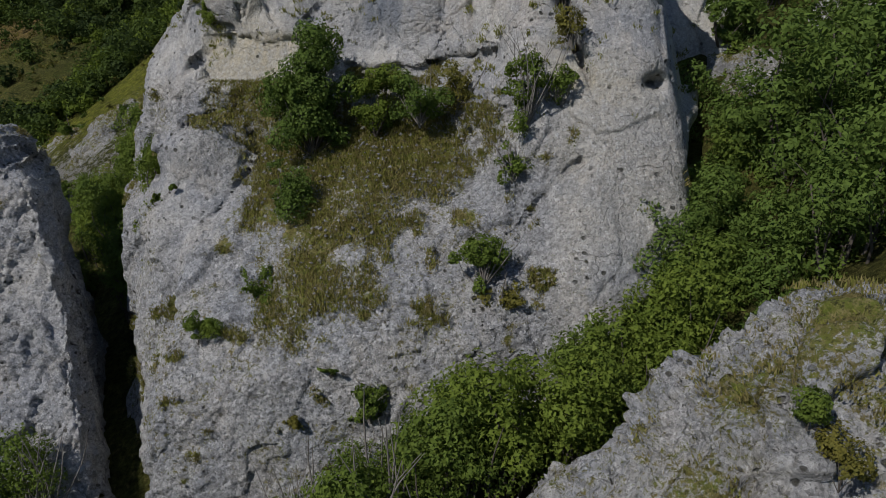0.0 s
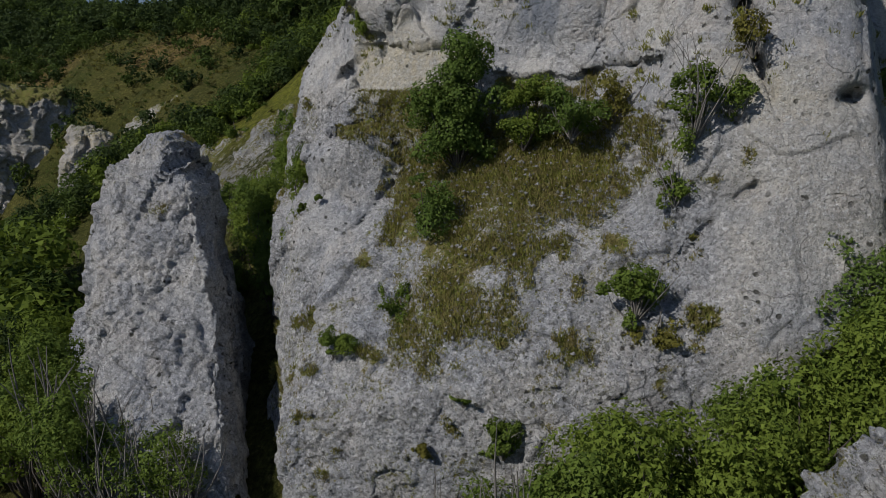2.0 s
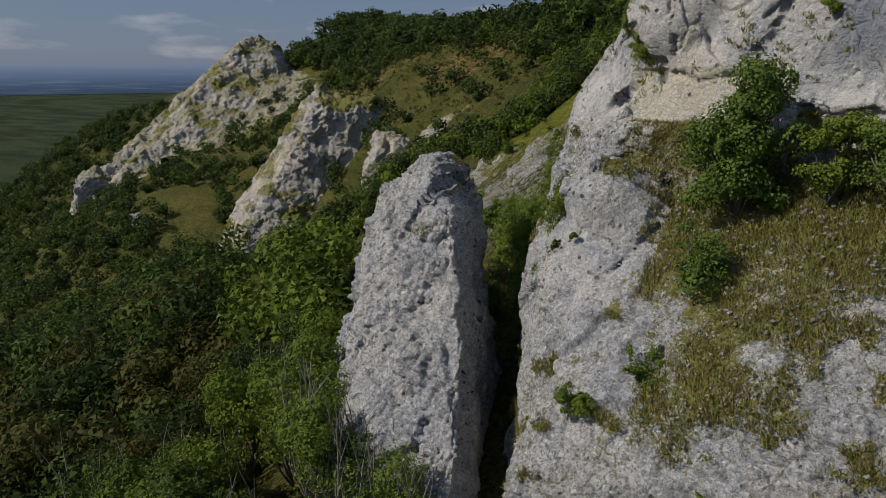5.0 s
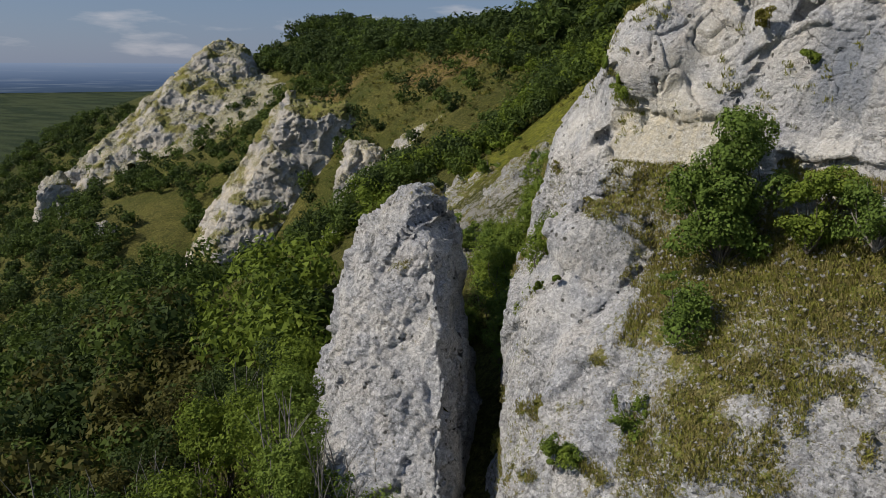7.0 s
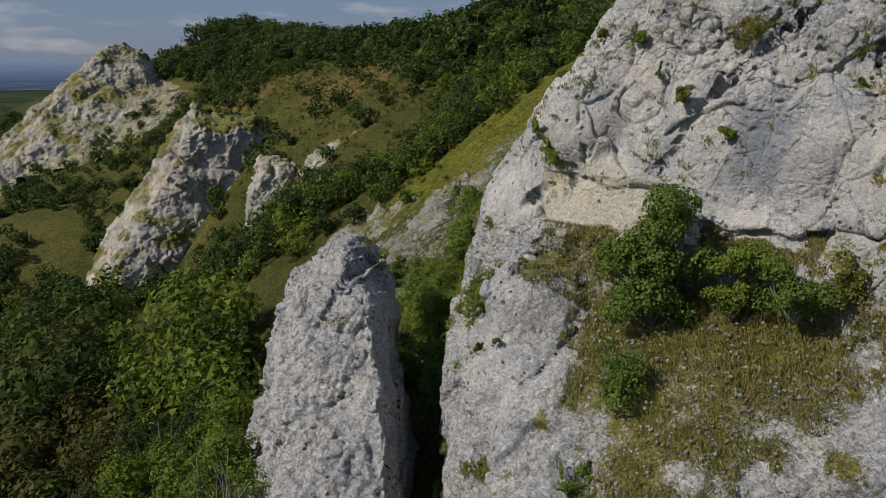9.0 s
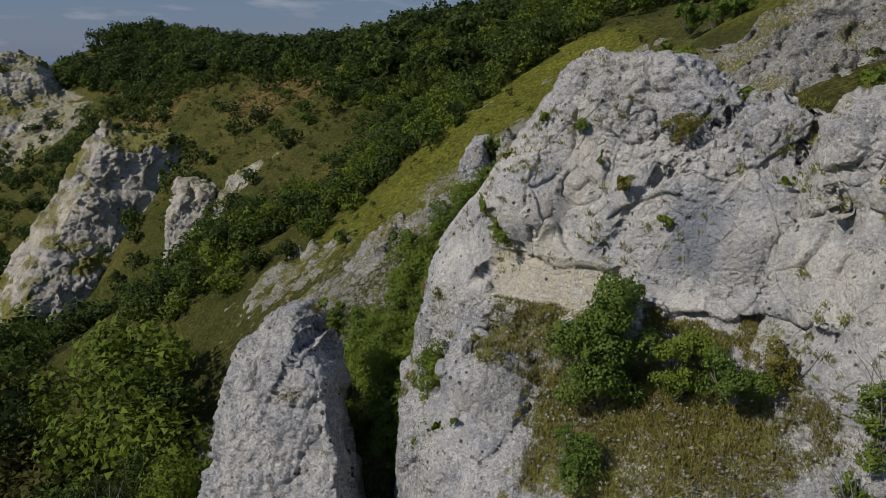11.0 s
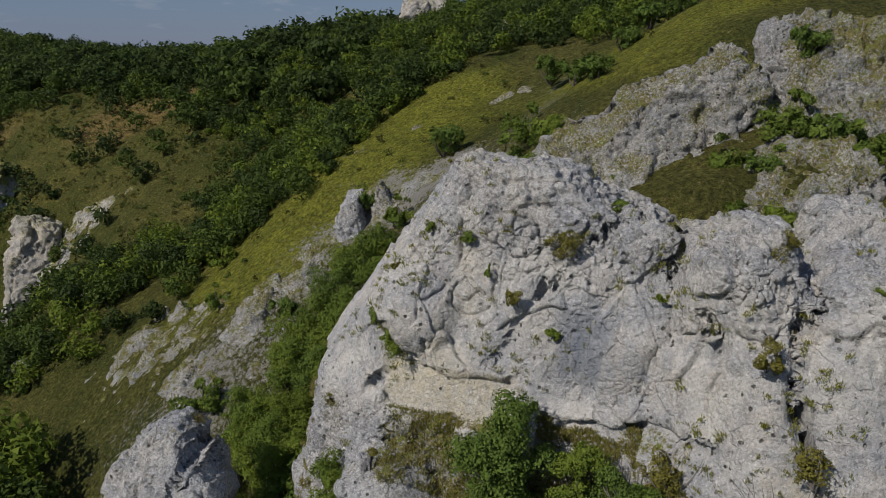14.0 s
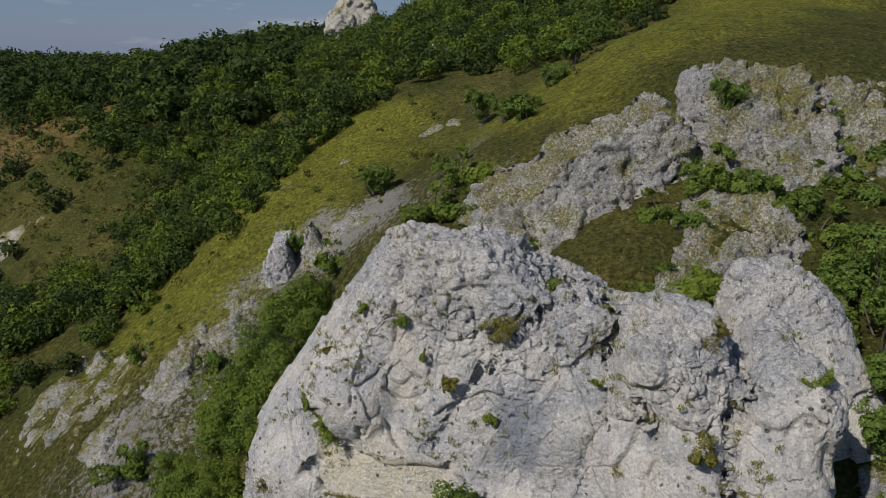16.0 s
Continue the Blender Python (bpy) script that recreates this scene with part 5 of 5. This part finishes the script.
for i in range(26):
    along = throw.uniform()
    x, y = -22.5 + 6.5 * along + throw.uniform(-2.2, 1.6), 39.5 + 15.0 * along + throw.uniform(-1.6, 1.6)
    k = throw.uniform(0.7, 1.1)
    grow(int(throw.choice([0, 0, 1, 1, 2])), x, y, height(x, y) + 3.4 * k + 0.2, k, throw.uniform(0, 360))
# the wood below the pillar
OLD = KINDS
KINDS = kinds(5200, 0.105, LEAF_LIGHT, LEAF_MID, LEAF_DARK, LEAF_OLIVE)
dice = np.random.default_rng(8)
for i in range(52):
    x, y = dice.uniform(-44, -23), dice.uniform(12, 36)
    if x > -28 and y > 24:
        continue
    s = dice.uniform(1.05, 1.55)
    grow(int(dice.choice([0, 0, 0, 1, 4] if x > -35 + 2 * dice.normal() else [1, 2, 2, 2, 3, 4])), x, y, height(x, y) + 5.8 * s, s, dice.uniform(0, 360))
for k in OLD + KINDS:
    for o in (k, *k.children_recursive):
        bpy.data.objects.remove(o)

# bushes among the slabs and on the open slope
BUSH = plant("dog_rose_bush", (0, 0, -120), (1.0, 1.0, 0.8), 2800, 0.08, 71, BUSH_MID, "low green bush on the grassy slope", group="bushes on the slope", lobes=9, simple=True)
BUSH_B = plant("dog_rose_bush", (0, 0, -123), (1.0, 1.0, 0.8), 2800, 0.08, 72, BUSH_DARK, "low dark bush on the grassy slope", group="bushes on the slope", lobes=9, simple=True)
BUSH_C = plant("dog_rose_bush", (0, 0, -126), (1.0, 1.0, 0.8), 2800, 0.08, 73, BUSH_LIGHT, "light green bush on the grassy slope", group="bushes on the slope", lobes=9, simple=True)
for x, y, z, s, k in [(9.8, 47.4, 21.2, 1.5, 0), (11.8, 46.9, 20.6, 1.4, 1), (10.6, 47.9, 22.2, 1.3, 0), (6.6, 46.9, 19.6, 1.2, 0), (8.2, 46.2, 19.6, 1.0, 0), (-0.2, 47.3, 18.4, 0.9, 0), (7.2, 39.8, 17.2, 1.3, 2), (8.0, 41.0, 17.8, 1.2, 2), (5.6, 33.2, 17.8, 0.9, 0), (13.4, 36.4, 14.6, 1.4, 1),
                      (13.0, 34.6, 12.4, 1.5, 1), (11.6, 52.2, 26.6, 1.3, 1), (-3.3, 71.8, 24.4, 1.9, 1), (-4.8, 57.0, 19.8, 1.8, 0), (-12.3, 65.2, 18.2, 2.0, 1), (-7.1, 55.3, 17.6, 2.1, 0), (-18.4, 62.4, 14.2, 1.2, 1), (-14.4, 57.6, 14.1, 1.6, 0), (-22.6, 52.5, 6.9, 1.3, 1),
                      (-29.6, 57.1, 5.8, 1.3, 0), (-17.9, 49.8, 6.6, 1.7, 0), (-27.2, 47.9, 1.6, 1.9, 0), (-19.5, 48.4, 4.8, 1.6, 0), (3.9, 43.8, 16.8, 1.3, 0), (2.0, 42.4, 16.2, 1.2, 0), (-5.8, 60.0, 20.0, 1.7, 0), (-2.6, 54.0, 19.6, 1.8, 2), (-4.0, 52.6, 18.4, 1.6, 0), (-8.6, 53.2, 16.0, 1.6, 1),
                      (-10.6, 51.0, 14.0, 1.5, 0), (0.2, 62.4, 23.8, 1.7, 1), (-1.6, 66.0, 24.2, 1.6, 1), (2.6, 69.0, 26.2, 1.6, 1), (5.4, 74.0, 28.6, 1.8, 1), (-15.0, 50.6, 9.6, 1.5, 0), (-13.2, 48.6, 10.0, 1.6, 0), (5.4, 41.0, 16.6, 1.3, 0), (10.8, 40.2, 17.0, 1.2, 0), (14.4, 41.0, 17.0, 1.5, 1), (17.4, 46.4, 20.0, 1.4, 1), (17.6, 48.6, 22.0, 1.2, 0), (9.2, 48.8, 23.0, 1.2, 0), (12.6, 46.2, 20.4, 1.3, 0), (13.6, 45.4, 20.0, 1.3, 1), (14.2, 44.0, 19.4, 1.2, 0), (14.0, 42.6, 18.6, 1.2, 0), (13.6, 40.2, 17.6, 1.2, 1), (12.8, 39.0, 17.0, 1.2, 0),
                      (16.4, 47.6, 21.4, 1.1, 0), (17.4, 50.2, 23.4, 1.0, 0), (17.8, 52.0, 25.0, 0.9, 0), (6.4, 41.4, 17.2, 1.1, 0), (7.6, 45.4, 19.2, 1.0, 1), (4.4, 45.6, 18.0, 0.9, 0), (-2.2, 47.0, 17.2, 1.3, 0), (-3.8, 48.8, 17.2, 1.6, 0), (-5.2, 47.2, 15.2, 1.6, 1), (-7.0, 49.0, 15.4, 1.7, 0),
                      (-9.4, 47.2, 12.4, 1.7, 0), (-11.4, 47.0, 11.0, 1.7, 0), (-13.2, 45.6, 9.0, 1.5, 2), (0.8, 41.4, 15.4, 1.2, 0), (15.6, 39.6, 17.2, 1.3, 0), (16.4, 44.4, 19.0, 1.4, 0), (18.6, 42.8, 18.6, 1.5, 1), (20.4, 45.6, 20.6, 1.4, 0), (19.4, 48.0, 22.4, 1.2, 1), (22.0, 47.6, 22.4, 1.5, 0)]:
    s *= 1.25 if x > 5 and y < 53 else 1.0
    copy_thing((BUSH, BUSH_B, BUSH_C)[k], pose(x, y, min(z, max(z - 1.0, height(x, y) - 0.1)), 0, 0, 71 * x) @ Matrix.Diagonal((s, s, s * 0.95, 1)))
for k in (BUSH, BUSH_B, BUSH_C):
    for o in (k, *k.children_recursive):
        bpy.data.objects.remove(o)


# ---- grass and loose stones ----
def blades(name, label, P, N, tall, seed, material):
    rng = np.random.default_rng(seed)
    k = 5
    P, N = np.repeat(P, k, 0), np.repeat(N, k, 0)
    n = len(P)
    base = P + rng.normal(0, 0.07, (n, 3)) * (1, 1, 0.3) - N * 0.03
    lean = np.array((0, 0, 1.0)) + 0.5 * N + rng.normal(0, 0.45, (n, 3))
    lean /= np.linalg.norm(lean, axis=1)[:, None]
    tip = base + lean * (tall * rng.uniform(0.5, 1.3, n))[:, None]
    side = np.cross(lean, rng.normal(0, 1, (n, 3)))
    side *= (0.022 / np.linalg.norm(side, axis=1))[:, None]
    V = np.stack([base - side, base + side, tip], 1).reshape(-1, 3)
    T = np.arange(3 * n).reshape(-1, 3)
    return tagged(new(name, mesh_of(name, V, T, material, smooth=False)), label, "grass", kind="stuff")


DRY = leaf_material("dry_grass", (0.12, 0.105, 0.036), (0.30, 0.26, 0.105), 0.2)
GRASS = leaf_material("fresh_grass", (0.11, 0.118, 0.026), (0.27, 0.27, 0.06), 0.25)


def dress_cliff():
    _, V, N, found = CLIFF
    rng = np.random.default_rng(5)
    ok = np.flatnonzero((found["grass"] > 0.40) & (N[:, 1] < 0.3))
    pick = rng.choice(ok, min(17000, len(ok)), replace=False)
    blades("cliff_grass", "short dry grass on the cliff apron", V[pick[::2]], N[pick[::2]], 0.16, 6, DRY)
    blades("cliff_grass", "short green grass on the cliff apron", V[pick[1::2]], N[pick[1::2]], 0.15, 7, GRASS)
    wall = np.flatnonzero((V[:, 2] > 10) & (N[:, 1] < 0.1) & (N[:, 2] > -0.3) & (perlin(V, 2.5, 77) > -0.1))
    clump = rng.choice(wall, 420, replace=False)
    where = np.repeat(V[clump], 5, 0) + rng.normal(0, 0.07, (5 * len(clump), 3))
    blades("wall_tufts", "small dark grass tufts in the cracks of the wall", where, np.repeat(N[clump], 5, 0), 0.17, 9, GRASS)
    pick = rng.choice(ok, min(1900, len(ok)), replace=False)
    c = V[pick] + N[pick] * 0.03
    r = rng.uniform(0.15, 0.33, len(c))[:, None] ** 2
    corner = np.array([(1, 0, 0), (0, 1, 0), (-1, 0, 0), (0, -1, 0), (0, 0, 0.8), (0, 0, -0.8)])
    W = (c[:, None] + (corner[None] * rng.uniform(0.6, 1.3, (len(c), 6, 3)) + rng.normal(0, 0.12, (len(c), 6, 3))) * r[:, None]).reshape(-1, 3)
    faces = np.array([(0, 1, 4), (1, 2, 4), (2, 3, 4), (3, 0, 4), (1, 0, 5), (2, 1, 5), (3, 2, 5), (0, 3, 5)])
    T = (np.arange(len(c))[:, None, None] * 6 + faces[None]).reshape(-1, 3)
    me = mesh_of("loose_stones", W, T, ROCK_GREY, {"grass": np.zeros(len(W)), "cream": np.full(len(W), 0.1), "stain": np.zeros(len(W)), "speckle": np.full(len(W), 0.5)}, smooth=False)
    tagged(new("loose_stones", me), "loose pale stones lying on the apron", "stones", kind="stuff")


dress_cliff()


def dress_rock(thing, count, label, seed):
    """Short dry grass where the rock carries turf."""
    ob, V, N, found = thing
    rng = np.random.default_rng(seed)
    ok = np.flatnonzero((found["grass"] > 0.42) & (N[:, 2] > 0.1))
    pick = rng.choice(ok, min(count, len(ok)), replace=False)
    blades("rock_grass", label, V[pick], N[pick], 0.15, seed, DRY if seed % 2 else GRASS)


dress_rock(OUTCROP, 1100, "dry grass on the crest of the near outcrop", 31)
dress_rock(OUTCROP, 500, "green grass in the hollows of the near outcrop", 32)
dress_rock(PILLAR, 1600, "dry grass on the top of the pillar", 33)
for spot, size, leaves, seed, leaf, label in [((-12.9, 31.6, 5.6), (0.9, 0.8, 1.3), 4200, 301, BUSH_LIGHT, "yellow-green bush in the cleft beside the cliff"),
                                              ((-13.6, 33.2, 6.0), (0.8, 0.8, 1.2), 3400, 302, BUSH_MID, "green bush high in the cleft beside the cliff"),
                                              ((-12.6, 30.0, 4.0), (0.7, 0.7, 1.0), 2600, 303, BUSH_LIGHT, "yellow-green bush low in the cleft beside the cliff"),
                                              ((9.6, 12.6, 6.2), (0.7, 0.6, 0.6), 2600, 304, BUSH_OLIVE, "olive bush rooted in the near outcrop"),
                                              ((9.3, 11.3, 4.0), (0.6, 0.5, 0.7), 2200, 305, BUSH_LIGHT, "bright green bush low on the near outcrop")]:
    plant("cleft_bush", spot, size, leaves, 0.075, seed, leaf, label)
